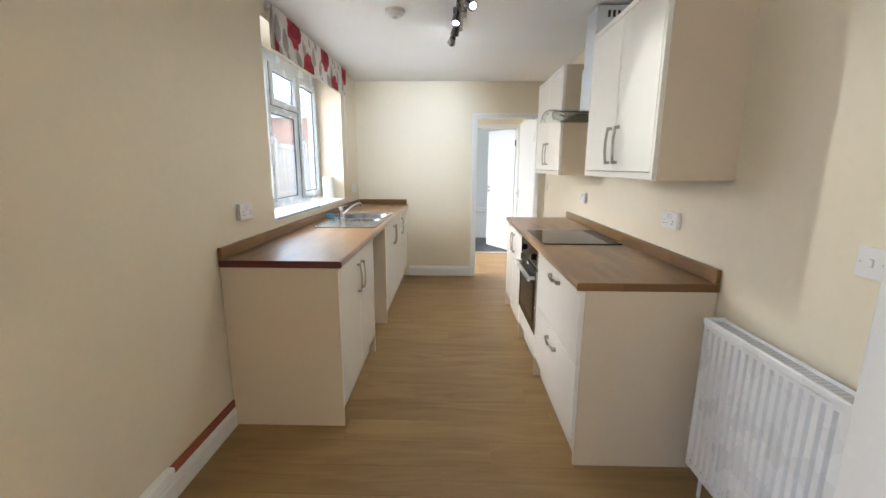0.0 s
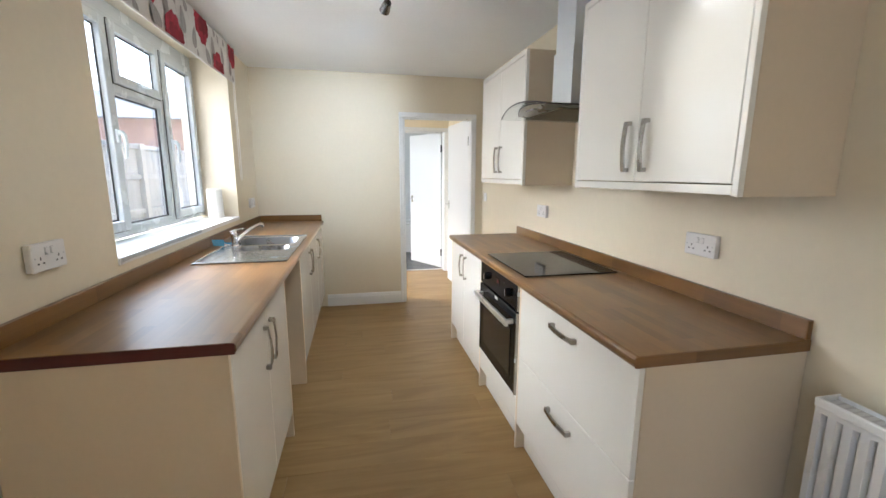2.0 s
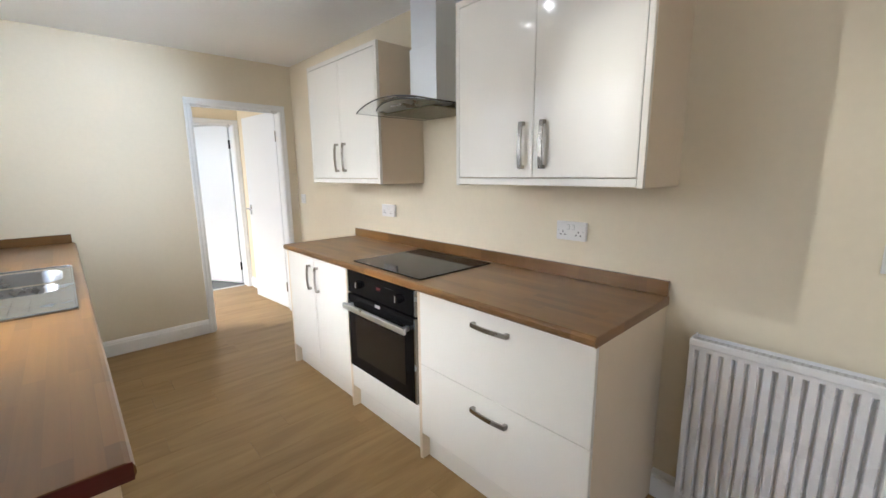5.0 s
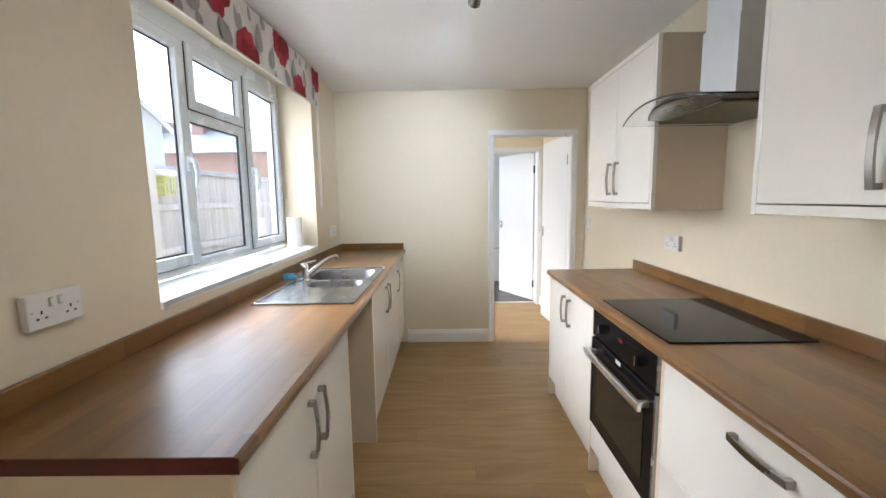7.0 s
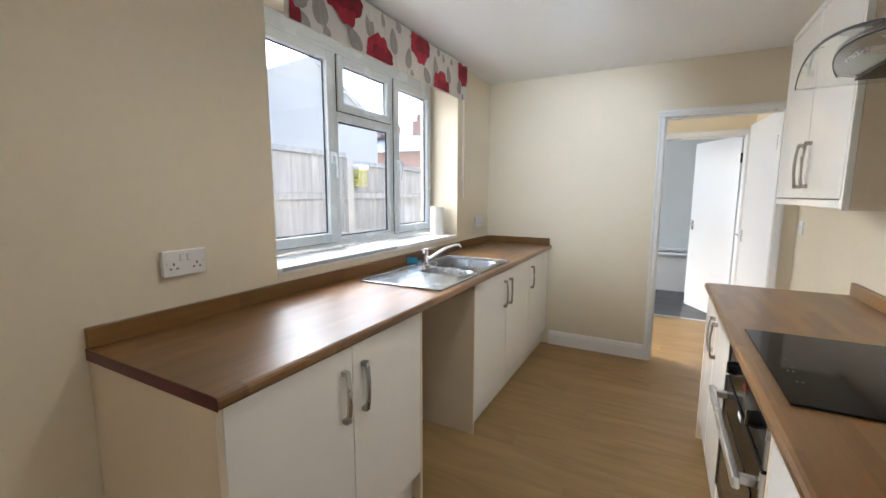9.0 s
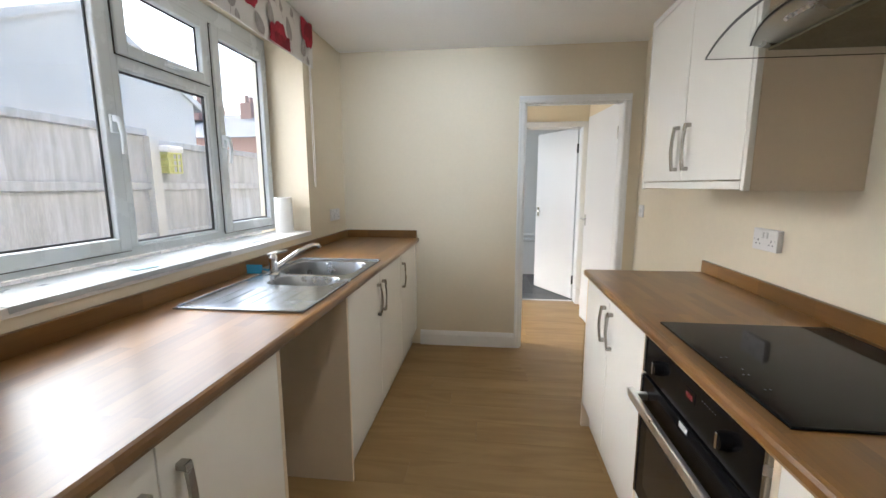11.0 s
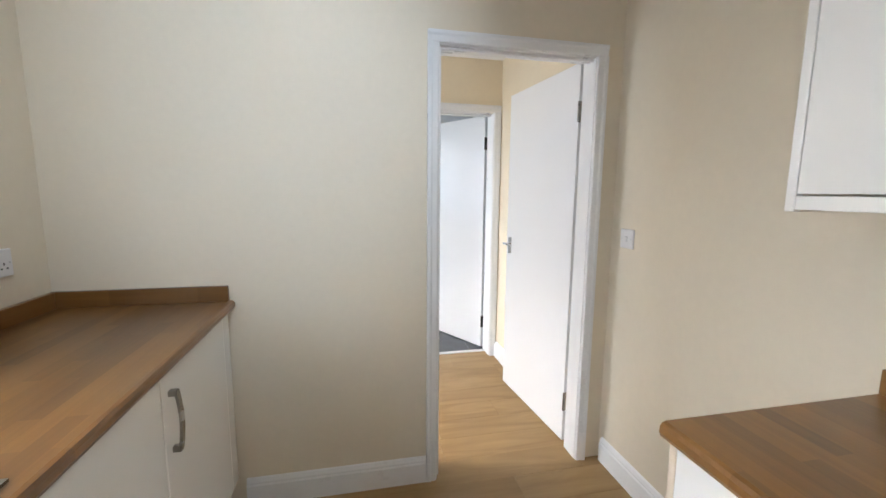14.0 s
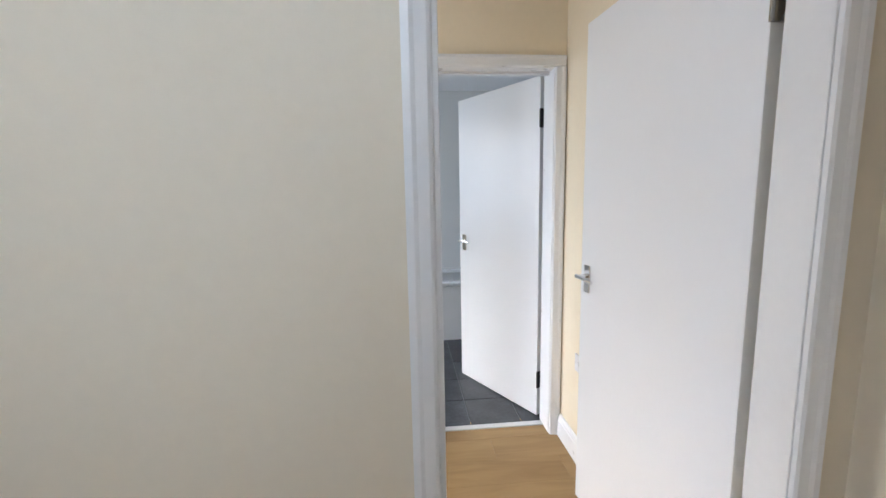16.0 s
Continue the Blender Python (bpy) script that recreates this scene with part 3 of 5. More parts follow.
for nm, y0, y1, z0, z1, w in (("casement", FY0 + 0.03, M1 - 0.018, FZ0 + 0.03, FZ1 - 0.03, 0.056),
                              ("casement", M2 + 0.018, FY1 - 0.03, FZ0 + 0.03, FZ1 - 0.03, 0.056),
                              ("top_light", M1 + 0.018, M2 - 0.018, TR + 0.018, FZ1 - 0.03, 0.05)):
    c = part(nm, frame_ring(y0, y1, z0, z1, w, WX - 0.032, WX + 0.016), UPVC, window)
    part("gasket", frame_ring(y0 + w - 0.001, y1 - w + 0.001, z0 + w - 0.001, z1 - w + 0.001, 0.008, WX - 0.018, WX - 0.012, 0), GASKET, c, "black rubber glazing gasket")
    part("gasket", frame_ring(y0 - 0.004, y1 + 0.004, z0 - 0.004, z1 + 0.004, 0.006, WX - 0.003, WX + 0.003, 0), GASKET, c, "black rubber closing gasket")
    g = part("pane", B(WX - 0.030, WX - 0.018, y0 + w - 0.01, y1 - w + 0.01, z0 + w - 0.01, z1 - w + 0.01), GLASS, c, "clear glass pane")
    g.visible_shadow = False
    casements.append(c)
y0, y1, z0, z1 = M1 + 0.026, M2 - 0.026, FZ0 + 0.045, TR - 0.028
fixed = part("glazing_bead", frame_ring(y0 - 0.003, y1 + 0.003, z0 - 0.003, z1 + 0.003, 0.014, WX - 0.03, WX - 0.008, 0.004), UPVC, window)
part("gasket", frame_ring(y0 + 0.010, y1 - 0.010, z0 + 0.010, z1 - 0.010, 0.008, WX - 0.031, WX - 0.020, 0), GASKET, fixed, "black rubber glazing gasket")
g = part("pane", B(WX - 0.044, WX - 0.032, y0, y1, z0, z1), GLASS, fixed, "clear glass pane")
g.visible_shadow = False


def casement_handle(parent, y, z, down=True):
    bm = B(WX + 0.016, WX + 0.03, y - 0.016, y + 0.016, z - 0.02, z + 0.05, 0.005)
    tube(bm, [(WX + 0.04, y, z + 0.035), (WX + 0.052, y, z + 0.02), (WX + 0.055, y + 0.004, z - 0.03), (WX + 0.048, y + 0.006, z - 0.10)],
         [0.013, 0.012, 0.010, 0.008], 10, up=(1, 0, 0))
    box(bm, WX + 0.026, WX + 0.045, y - 0.012, y + 0.012, z + 0.02, z + 0.045, 0.004)
    part("window_handle", bm, UPVC, parent, "white lever window handle", True)


casement_handle(casements[0], M1 - 0.046, 1.56)
casement_handle(casements[1], M2 + 0.046, 1.56)
bm = B(WX + 0.016, WX + 0.026, 3.59, 3.68, TR + 0.034, TR + 0.052, 0.004)
tube(bm, [(WX + 0.03, 3.60, TR + 0.045), (WX + 0.045, 3.63, TR + 0.042), (WX + 0.042, 3.69, TR + 0.04)], [0.008, 0.008, 0.006], 10)
part("window_handle", bm, UPVC, casements[2], "white top light catch", True)
bm = bmesh.new()
prism(bm, [(WX + 0.01, FY0), (WX + 0.01, FY1), (XL + 0.006, RV1 - 0.004), (XL + 0.006, RV0 + 0.004)], WZ0 - 0.026, WZ0)
part("window_sill", bm, WOODWORK, window, "white painted sill board")

# loose film and paper roll on the sill
bm = bmesh.new()
nx, ny = 9, 26
grid = []
for i in range(nx + 1):
    row = []
    for j in range(ny + 1):
        u, v = i / nx, j / ny
        y = 2.67 + v * 1.45
        ragged = noise.noise((v * 17, 0.7, 3.1))
        if v < 0.62:
            front = XL + 0.009 + 0.002 * ragged
        else:
            front = XL - 0.05 - 0.02 * ragged
        x = -1.345 + min(1.0, i / (nx - 1)) * (front + 1.345)
        z = WZ0 + 0.0022 + 0.006 * math.sin(math.pi * u) * max(0, noise.noise((u * 3.1, v * 11, 0.3)))
        if i == nx:
            x, z = (x + 0.0015, WZ0 - 0.012 - 0.010 * abs(ragged)) if v < 0.62 else (x + 0.004, WZ0 + 0.0012)
        row.append(bm.verts.new((x, y, z)))
    grid.append(row)
for i in range(nx):
    for j in range(ny):
        bm.faces.new((grid[i][j], grid[i + 1][j], grid[i + 1][j + 1], grid[i][j + 1]))
bmesh.ops.recalc_face_normals(bm, faces=bm.faces)
bmesh.ops.solidify(bm, geom=bm.faces[:], thickness=-0.0012)
film = thing("protective_film", (-1.2, 3.1, WZ0), "crumpled cloudy protective film with blue tape on the sill", "film")
part("sheet", bm, FILM, film, smooth=True)

bm = bmesh.new()
prism(bm, [(-1.205, 3.13), (-1.135, 3.10), (-1.115, 3.185), (-1.19, 3.20)], WZ0 + 0.0065, WZ0 + 0.008)
part("tape_strip", bm, TAPE, film, "strip of pale blue tape")

roll = thing("paper_towel_roll", (-1.245, 4.375, WZ0), "white paper kitchen roll standing on the sill", "paper roll")
bm = bmesh.new()
cyl(bm, (-1.245, 4.375, WZ0), (-1.245, 4.375, WZ0 + 0.225), 0.058, 0.054, 32)
part("paper", bm, PAPER, roll, smooth=True)
bm = bmesh.new()
cyl(bm, (-1.245, 4.375, WZ0 + 0.2252), (-1.245, 4.375, WZ0 + 0.2258), 0.020, seg=20)
part("core", bm, BOARDTUBE, roll, "grey cardboard core end")

# ---- floral roman blind ----
BXF = -1.052
blind = thing("roman_blind", (BXF, 3.62, 2.085), "raised roman blind with crimson flowers and grey leaves", "blind")
part("headrail", B(XL, XL + 0.035, 2.73, 4.50, 2.325, 2.358, 0.003), WOODWORK, blind, "cream headrail batten")
bm = bmesh.new()
for k, (dx, z0, z1) in enumerate(((0.0, 2.085, 2.352), (-0.012, 2.092, 2.345), (-0.024, 2.10, 2.345))):
    n = 36
    cols = [[bm.verts.new((BXF + dx + 0.003 * math.sin(j * 0.7 + k) - 0.004 * (1 - h), 2.735 + (4.505 - 2.735) * j / n,
                           z0 + (z1 - z0) * h + 0.003 * math.sin(j * 0.45))) for h in (0, 0.33, 0.66, 1)] for j in range(n + 1)]
    for p, q in zip(cols, cols[1:]):
        for h in range(3):
            bm.faces.new((p[h], q[h], q[h + 1], p[h + 1]))
bmesh.ops.recalc_face_normals(bm, faces=bm.faces)
bmesh.ops.solidify(bm, geom=bm.faces[:], thickness=0.0025)
part("fabric", bm, FABRIC, blind, smooth=True)


def blob(bm, pts, x):
    """A flat printed shape on the fabric, just proud of it; clipped to the fabric."""
    vs = [bm.verts.new((x, min(max(p[0], 2.737), 4.503), min(max(p[1], 2.090), 2.350))) for p in pts]
    bm.faces.new(vs)


def leaf_shape(y, z, ln, w, ang, wob=0.0):
    pts = []
    for k in range(16):
        a = 2 * math.pi * k / 16
        u, v = ln * math.cos(a), w * math.sin(a) * (1 - 0.35 * math.cos(a))
        pts.append((y + u * math.cos(ang) - v * math.sin(ang), z + u * math.sin(ang) + v * math.cos(ang)))
    return pts


rnd = random.Random(7)
for (y, z, s, flip) in ((2.70, 2.12, 0.10, 1), (3.08, 2.285, 0.135, -1), (3.355, 2.135, 0.125, 1), (3.79, 2.28, 0.125, -1), (4.075, 2.13, 0.115, 1), (4.43, 2.27, 0.105, -1)):
    root_z = z + flip * s * -0.55
    petals, shades = bmesh.new(), bmesh.new()
    for k, (a, r) in enumerate(((0.15, 0.85), (0.72, 1.12), (1.45, 1.25), (2.15, 1.15), (2.85, 0.9), (1.0, 0.8), (1.95, 0.78))):
        pts = []
        for q in range(22):
            b = 2 * math.pi * q / 22
            ragged = 1 + (0.05 * math.sin(7 * b + 2 * k) + 0.06 * rnd.uniform(-1, 1)) * (0.5 + 0.5 * math.cos(b))
            u = s * r * (0.48 + 0.56 * math.cos(b)) * ragged
            v = s * r * 0.50 * math.sin(b) * (0.75 + 0.45 * math.cos(b)) * ragged
            pts.append((y + u * math.cos(a) - v * math.sin(a), root_z + flip * (u * math.sin(a) + v * math.cos(a))))
        blob(shades if k in (1, 5, 6) else petals, pts, BXF + 0.0052 + 0.0003 * k)
    fl = part("flower", petals, PETAL, blind, "crimson printed flower")
    part("petal", shades, PETAL_SHADE, fl, "deep crimson inner petals")
LEAVES = ((2.79, 2.235, 0.085, 0.045, 1.5), (2.80, 2.105, 0.060, 0.032, 2.5), (2.915, 2.195, 0.072, 0.038, 1.75), (2.955, 2.105, 0.030, 0.020, 1.9),
          (3.155, 2.130, 0.066, 0.036, 2.3), (3.275, 2.250, 0.066, 0.028, 1.75), (3.495, 2.230, 0.070, 0.029, 1.75), (3.308, 2.325, 0.028, 0.018, 2.2),
          (3.395, 2.310, 0.036, 0.013, 1.8), (3.545, 2.325, 0.036, 0.020, 2.2), (3.655, 2.185, 0.062, 0.027, 1.4), (3.69, 2.105, 0.024, 0.015, 1.8),
          (3.875, 2.135, 0.056, 0.030, 2.2), (3.99, 2.225, 0.062, 0.024, 1.7), (4.185, 2.215, 0.062, 0.024, 1.8), (4.03, 2.325, 0.026, 0.016, 2.2),
          (4.105, 2.305, 0.030, 0.012, 1.8), (4.225, 2.320, 0.030, 0.016, 2.1), (4.365, 2.175, 0.056, 0.025, 1.4), (4.42, 2.110, 0.024, 0.014, 1.8))
for k, (y, z, ln, w, ang) in enumerate(LEAVES):
    bm = bmesh.new()
    blob(bm, leaf_shape(y, z, ln, w * 1.25, ang), BXF + 0.0040 + 0.00002 * k)
    lf = part("leaf", bm, LEAF, blind, "grey printed leaf")
    bm = bmesh.new()
    dy, dz = math.cos(ang), math.sin(ang)
    mid = [(y + dy * t + 0.006 * math.sin(9 * t / ln * 0.3), z + dz * t) for t in (-2.0 * ln, -1.2 * ln, -0.4 * ln, 0.4 * ln, 0.9 * ln)]
    blob(bm, [(p[0] - 0.0022, p[1]) for p in mid] + [(p[0] + 0.0022, p[1]) for p in mid[::-1]], BXF + 0.0047 + 0.00001 * k)
    part("stem", bm, STEM, lf, "pale printed stem and vein")
bm = bmesh.new()
tube(bm, [(BXF - 0.01, 4.468, 2.34), (BXF - 0.012, 4.470, 1.9), (BXF - 0.012, 4.470, 1.50), (BXF - 0.010, 4.468, 1.345), (BXF - 0.004, 4.464, 1.33),
          (BXF + 0.002, 4.461, 1.345), (BXF + 0.004, 4.458, 1.55), (BXF, 4.462, 2.1)], 0.0022, 8, up=(1, 0.2, 0))
part("pull_cord", bm, PLASTIC, blind, "white looped pull cord", True)


# ---- kitchen units ----
def bow_handle(p0, p1, out, depth=0.026):
    """A bowed flat bar handle with square feet between two points on a door face; out is the way off the face."""
    p0, p1, o = Vector(p0), Vector(p1), Vector(out)
    bm = bmesh.new()
    d = (p1 - p0).normalized()
    side = d.cross(o)
    pts = []
    for k in range(13):
        t = k / 12
        pts.append(p0.lerp(p1, t) + o * (depth * (0.70 + 0.30 * math.sin(math.pi * t))))
    tube(bm, pts, 0, flat=(0.0088, 0.0038), up=o)
    for p in (p0 + d * 0.006, p1 - d * 0.006):
        a = [p + side * s * 0.0091 + d * e * 0.0075 for s, e in ((-1, -1), (1, -1), (1, 1), (-1, 1))]
        lo = [bm.verts.new(v) for v in a]
        hi = [bm.verts.new(v + o * depth * 0.78) for v in a]
        bm.faces.new(lo)
        bm.faces.new(hi[::-1])
        for i in range(4):
            bm.faces.new((lo[i], hi[i], hi[(i + 1) % 4], lo[(i + 1) % 4]))
    bmesh.ops.recalc_face_normals(bm, faces=bm.faces)
    return bm


def slab(x0, x1, y0, y1, z0, z1):
    return B(min(x0, x1), max(x0, x1), y0, y1, z0, z1, 0.0022, 2)


LF, RF = -0.497, 0.628        # door faces of the two runs
LT, RT = 0.877, 0.856         # undersides of the two worktops


def base_unit(name, side, y0, y1, doors, label, top, near_panel=0.018, far_panel=0.018, plinth=True, body_top=None, covered=False):
    """A floor unit: end panels to the floor, body, plinth, doors with bow handles. side -1: west run, 1: east run."""
    face = LF if side < 0 else RF
    back = XL + 0.004 if side < 0 else XR - 0.004
    s = 1 if side < 0 else -1
    root = thing(name, ((face + back) / 2, (y0 + y1) / 2, 0), label, "cabinet", "base units")
    if near_panel:
        part("end_panel", slab(face - s * 0.021 if covered else face, back, y0, y0 + near_panel, 0, top), CARC, root)
    if far_panel:
        part("end_panel", slab(face, back, y1 - far_panel, y1, 0, top), CARC, root)
    a, b = y0 + near_panel + 0.001, y1 - far_panel - 0.001
    part("body", B(min(face - s * 0.022, back), max(face - s * 0.022, back), a, b, 0.14, body_top or top - 0.001), CARC, root)
    if plinth:
        part("plinth", B(min(face - s * 0.045, face - s * 0.06), max(face - s * 0.045, face - s * 0.06), a, b, 0, 0.139, 0.001), GLOSS, root)
    for (d0, d1, z0, z1, hd) in doors:
        d = part("door" if hd and hd[0] == "v" else "drawer_front" if hd else "filler", slab(face, face - s * 0.02, d0, d1, z0, z1), GLOSS, root)
        if hd:
            if hd[0] == "v":
                bm = bow_handle((face, hd[1], hd[2]), (face, hd[1], hd[3]), (s, 0, 0))
            else:
                bm = bow_handle((face, hd[1], hd[3]), (face, hd[2], hd[3]), (s, 0, 0))
            part("handle", bm, NICKEL, d, "brushed metal bow handle")
    return root


G = 0.0016
base_unit("base_unit", -1, 1.962, 2.885, [(1.982, 2.434 - G, 0.142, LT - 0.004, ("v", 2.388, 0.625, 0.80)),
                                          (2.434 + G, 2.867, 0.142, LT - 0.004, ("v", 2.484, 0.625, 0.80))],
          "cream gloss double-door base unit under the wooden worktop", LT)
base_unit("base_unit", -1, 3.442, 4.50, [(3.462, 3.975 - G, 0.142, LT - 0.004, ("v", 3.925, 0.635, 0.81)),
                                         (3.975 + G, 4.498, 0.142, LT - 0.004, ("v", 4.022, 0.635, 0.81))],
          "cream gloss double-door sink base unit", LT, far_panel=0.0, body_top=0.74)
base_unit("base_unit", -1, 4.502, 5.098, [(4.504, 5.02, 0.142, LT - 0.004, ("v", 4.548, 0.635, 0.81)), (5.022, 5.096, 0.142, LT - 0.004, None)],
          "cream gloss single-door corner base unit", LT, near_panel=0.0, far_panel=0.0)
base_unit("base_unit", 1, 1.697, 2.562, [(1.6975, 2.543, 0.502, RT - 0.004, ("h", 2.030, 2.208, 0.792)),
                                         (1.6975, 2.543, 0.142, 0.499, ("h", 2.030, 2.208, 0.425))],
          "cream gloss base unit with two wide pan drawers", RT, covered=True)
base_unit("base_unit", 1, 3.186, 4.028, [(3.206, 3.618 - G, 0.142, RT - 0.004, ("v", 3.562, 0.635, 0.798)),
                                         (3.618 + G, 4.009, 0.142, RT - 0.004, ("v", 3.668, 0.635, 0.798))],
          "cream gloss double-door base unit beside the oven", RT)

# oven housing and oven
OY0, OY1, OZ0, OZ1 = 2.566, 3.182, 0.275, 0.852
house = thing("oven_housing", (0.9, 2.874, 0), "cream oven housing unit with a plain lower panel", "cabinet", "base units")
part("body", B(RF + 0.06, XR - 0.004, 2.564, 3.184, 0.14, 0.272), CARC, house)
part("filler", slab(RF, RF + 0.02, 2.566, 3.182, 0.142, OZ0 - 0.004), GLOSS, house)
part("plinth", B(RF + 0.045, RF + 0.06, 2.566, 3.182, 0, 0.139, 0.001), GLOSS, house)
oven = thing("built_in_oven", (0.9, 2.874, OZ0), "black glass built-in electric oven with steel bar handle", "oven")
part("casing", B(RF + 0.022, XR - 0.05, OY0 + 0.012, OY1 - 0.012, OZ0, OZ1), OVENBLACK, oven)
panel = part("control_panel", B(RF - 0.002, RF + 0.020, OY0 + 0.004, OY1 - 0.004, 0.722, OZ1, 0.003), OVENBLACK, oven)
odoor = part("oven_door", B(RF - 0.006, RF + 0.018, OY0 + 0.004, OY1 - 0.004, OZ0 + 0.004, 0.716, 0.003), OVENBLACK, oven, "black glass oven door")
part("oven_window", B(RF - 0.0085, RF - 0.004, OY0 + 0.085, OY1 - 0.075, OZ0 + 0.075, 0.605, 0.001), OVENWIN, odoor, "dark tinted oven window")
for yy in (OY0 + 0.004, OY1 - 0.010):
    part("side_trim", B(RF - 0.010, RF + 0.018, yy - 0.002, yy + 0.008, OZ0 + 0.006, 0.714, 0.001), STEEL, odoor, "steel side trim")
    part("side_trim", B(RF - 0.006, RF + 0.018, yy - 0.002, yy + 0.008, 0.724, OZ1 - 0.002, 0.001), STEEL, panel, "steel side trim")
bm = B(RF - 0.058, RF - 0.040, OY0 + 0.03, OY1 - 0.02, 0.640, 0.672, 0.004)
box(bm, RF - 0.042, RF - 0.005, OY0 + 0.05, OY0 + 0.07, 0.645, 0.667, 0.002)
box(bm, RF - 0.042, RF - 0.005, OY1 - 0.06, OY1 - 0.04, 0.645, 0.667, 0.002)
part("bar_handle", bm, BARSTEEL, odoor, "flat steel bar handle")
part("badge", B(RF - 0.0072, RF - 0.0055, 2.86, 2.905, 0.692, 0.708), PLASTIC, odoor, "pale maker's badge")
for yy in (2.70, 3.06):
    bm = bmesh.new()
    cyl(bm, (RF - 0.002, yy, 0.785), (RF - 0.024, yy, 0.785), 0.023, 0.019, 28)
    k = part("control_knob", bm, OVENBLACK, panel, "black control knob", True)
    part("knob_rim", B(RF - 0.0265, RF - 0.0235, yy - 0.004, yy + 0.004, 0.767, 0.803, 0.001), CHROME, k, "chrome pointer")
part("clock_display", B(RF - 0.0032, RF - 0.0012, 2.845, 2.925, 0.785, 0.815), BLACKGLASS, panel, "black clock display")
SEG = {"9": "abcdfg", "2": "abged", "6": "afgedc"}


def digit(bm, ch, y, z, w, h, x):
    """A seven-segment digit; y falls from left to right as seen from the room."""
    t = 0.0016
    segs = {"a": (0, w, h - t, h), "g": (0, w, h / 2 - t / 2, h / 2 + t / 2), "d": (0, w, 0, t), "f": (0, t, h / 2, h), "b": (w - t, w, h / 2, h),
            "e": (0, t, 0, h / 2), "c": (w - t, w, 0, h / 2)}
    for s in SEG[ch]:
        a, b, c, d = segs[s]
        box(bm, x - 0.0006, x, y - b, y - a, z + c, z + d)


bm = bmesh.new()
for k, ch in enumerate("926"):
    digit(bm, ch, 2.889 - k * 0.0125, 0.790, 0.008, 0.0135, RF - 0.0033)
part("clock_digits", bm, LED_RED, panel, "red lit clock digits 926")
bm = bmesh.new()
for k in range(6):
    box(bm, RF - 0.0028, RF - 0.0018, 2.75 + k * 0.012, 2.753 + k * 0.012, 0.815, 0.8175)
part("panel_print", bm, TOUCH, panel, "small white panel markings")


# worktops with upstands
def worktop(name, edge_front, back, y0, y1, top, thick, holes, label, end_wall):
    s = 1 if edge_front > back else -1
    root = thing(name, ((edge_front + back) / 2, (y0 + y1) / 2, top - thick), label, "worktop")
    bm = bmesh.new()
    lo, hi = min(edge_front, back), max(edge_front, back)
    if holes:
        hx0, hx1, hy0, hy1 = holes
        box(bm, lo, hi, y0, hy0, top - thick, top)
        box(bm, lo, hi, hy1, y1, top - thick, top)
        box(bm, lo, hx0, hy0, hy1, top - thick, top)
        box(bm, hx1, hi, hy0, hy1, top - thick, top)
        bmesh.ops.remove_doubles(bm, verts=bm.verts, dist=1e-5)
    else:
        box(bm, lo, hi, y0, y1, top - thick, top)
    # rolled front edge
    part("slab", bm, WORKTOP, root)
    prof = [(edge_front, top - thick), (edge_front + s * 0.010, top - thick + 0.004), (edge_front + s * 0.014, top - thick + 0.013),
            (edge_front + s * 0.013, top - 0.010), (edge_front + s * 0.008, top - 0.003), (edge_front, top)]
    part("front_edge", P(prof, y0, y1, "y"), WORKTOP, root)
    part("end_strip", B(lo + 0.002, hi + 0.010 if s > 0 else hi - 0.002, y0 - 0.0015, y0, top - thick + 0.001, top - 0.002) if s > 0 else
         B(lo - 0.010, hi - 0.002, y0 - 0.0015, y0, top - thick + 0.001, top - 0.002), EDGE if s > 0 else WORKTOP_X, root, "dark laminated end edge")
    part("upstand", B(back, back + 0.02, y0 + 0.001, y1 - 0.021, top, top + 0.062, 0.003) if s > 0 else
         B(back - 0.02, back, y0 + 0.001, y1 - 0.001, top, top + 0.062, 0.003), WORKTOP, root)
    if end_wall:
        part("upstand", B(lo, hi - 0.005, y1 - 0.02, y1 - 0.001, top, top + 0.062, 0.003), WORKTOP_X, root)
    return root


LTOP, RTOP = LT + 0.036, RT + 0.036
SX0, SX1, SY0, SY1 = -0.985, -0.512, 3.07, 4.055   # sink rim
worktop("worktop", -0.487, XL + 0.003, 1.958, YB - 0.002, LTOP, 0.036, (SX0 + 0.02, SX1 - 0.02, SY0 + 0.02, SY1 - 0.02),
        "brown oak-block laminate worktop holding the sink", True)
worktop("worktop", 0.620, XR - 0.003, 1.693, 4.036, RTOP, 0.036, None, "brown oak-block laminate worktop holding the hob", False)

# hob
hob = thing("ceramic_hob", (0.92, 2.905, RTOP), "black ceramic glass hob set on the worktop", "hob")
part("glass_plate", B(0.659, 1.160, 2.576, 3.168, RTOP + 0.0005, RTOP + 0.0065, 0.002), BLACKGLASS, hob)
for tx, ty in ((0.701, 2.89), (0.714, 2.891), (0.714, 2.822), (0.699, 2.791), (0.711, 2.792), (0.703, 2.72), (0.714, 2.721)):
    part("touch_mark", B(tx - 0.002, tx + 0.002, ty - 0.003, ty + 0.003, RTOP + 0.0066, RTOP + 0.0069), TOUCH, hob, "small grey touch mark")


# ---- sink and tap ----
def rounded(cx, cy, hx, hy, r, n=8):
    pts = []
    for sx, sy, a0 in ((1, 1, 0), (-1, 1, 90), (-1, -1, 180), (1, -1, 270)):
        for k in range(n + 1):
            a = radians(a0 + 90 * k / n)
            pts.append((cx + sx * (hx - r) + r * math.cos(a), cy + sy * (hy - r) + r * math.sin(a)))
    return pts


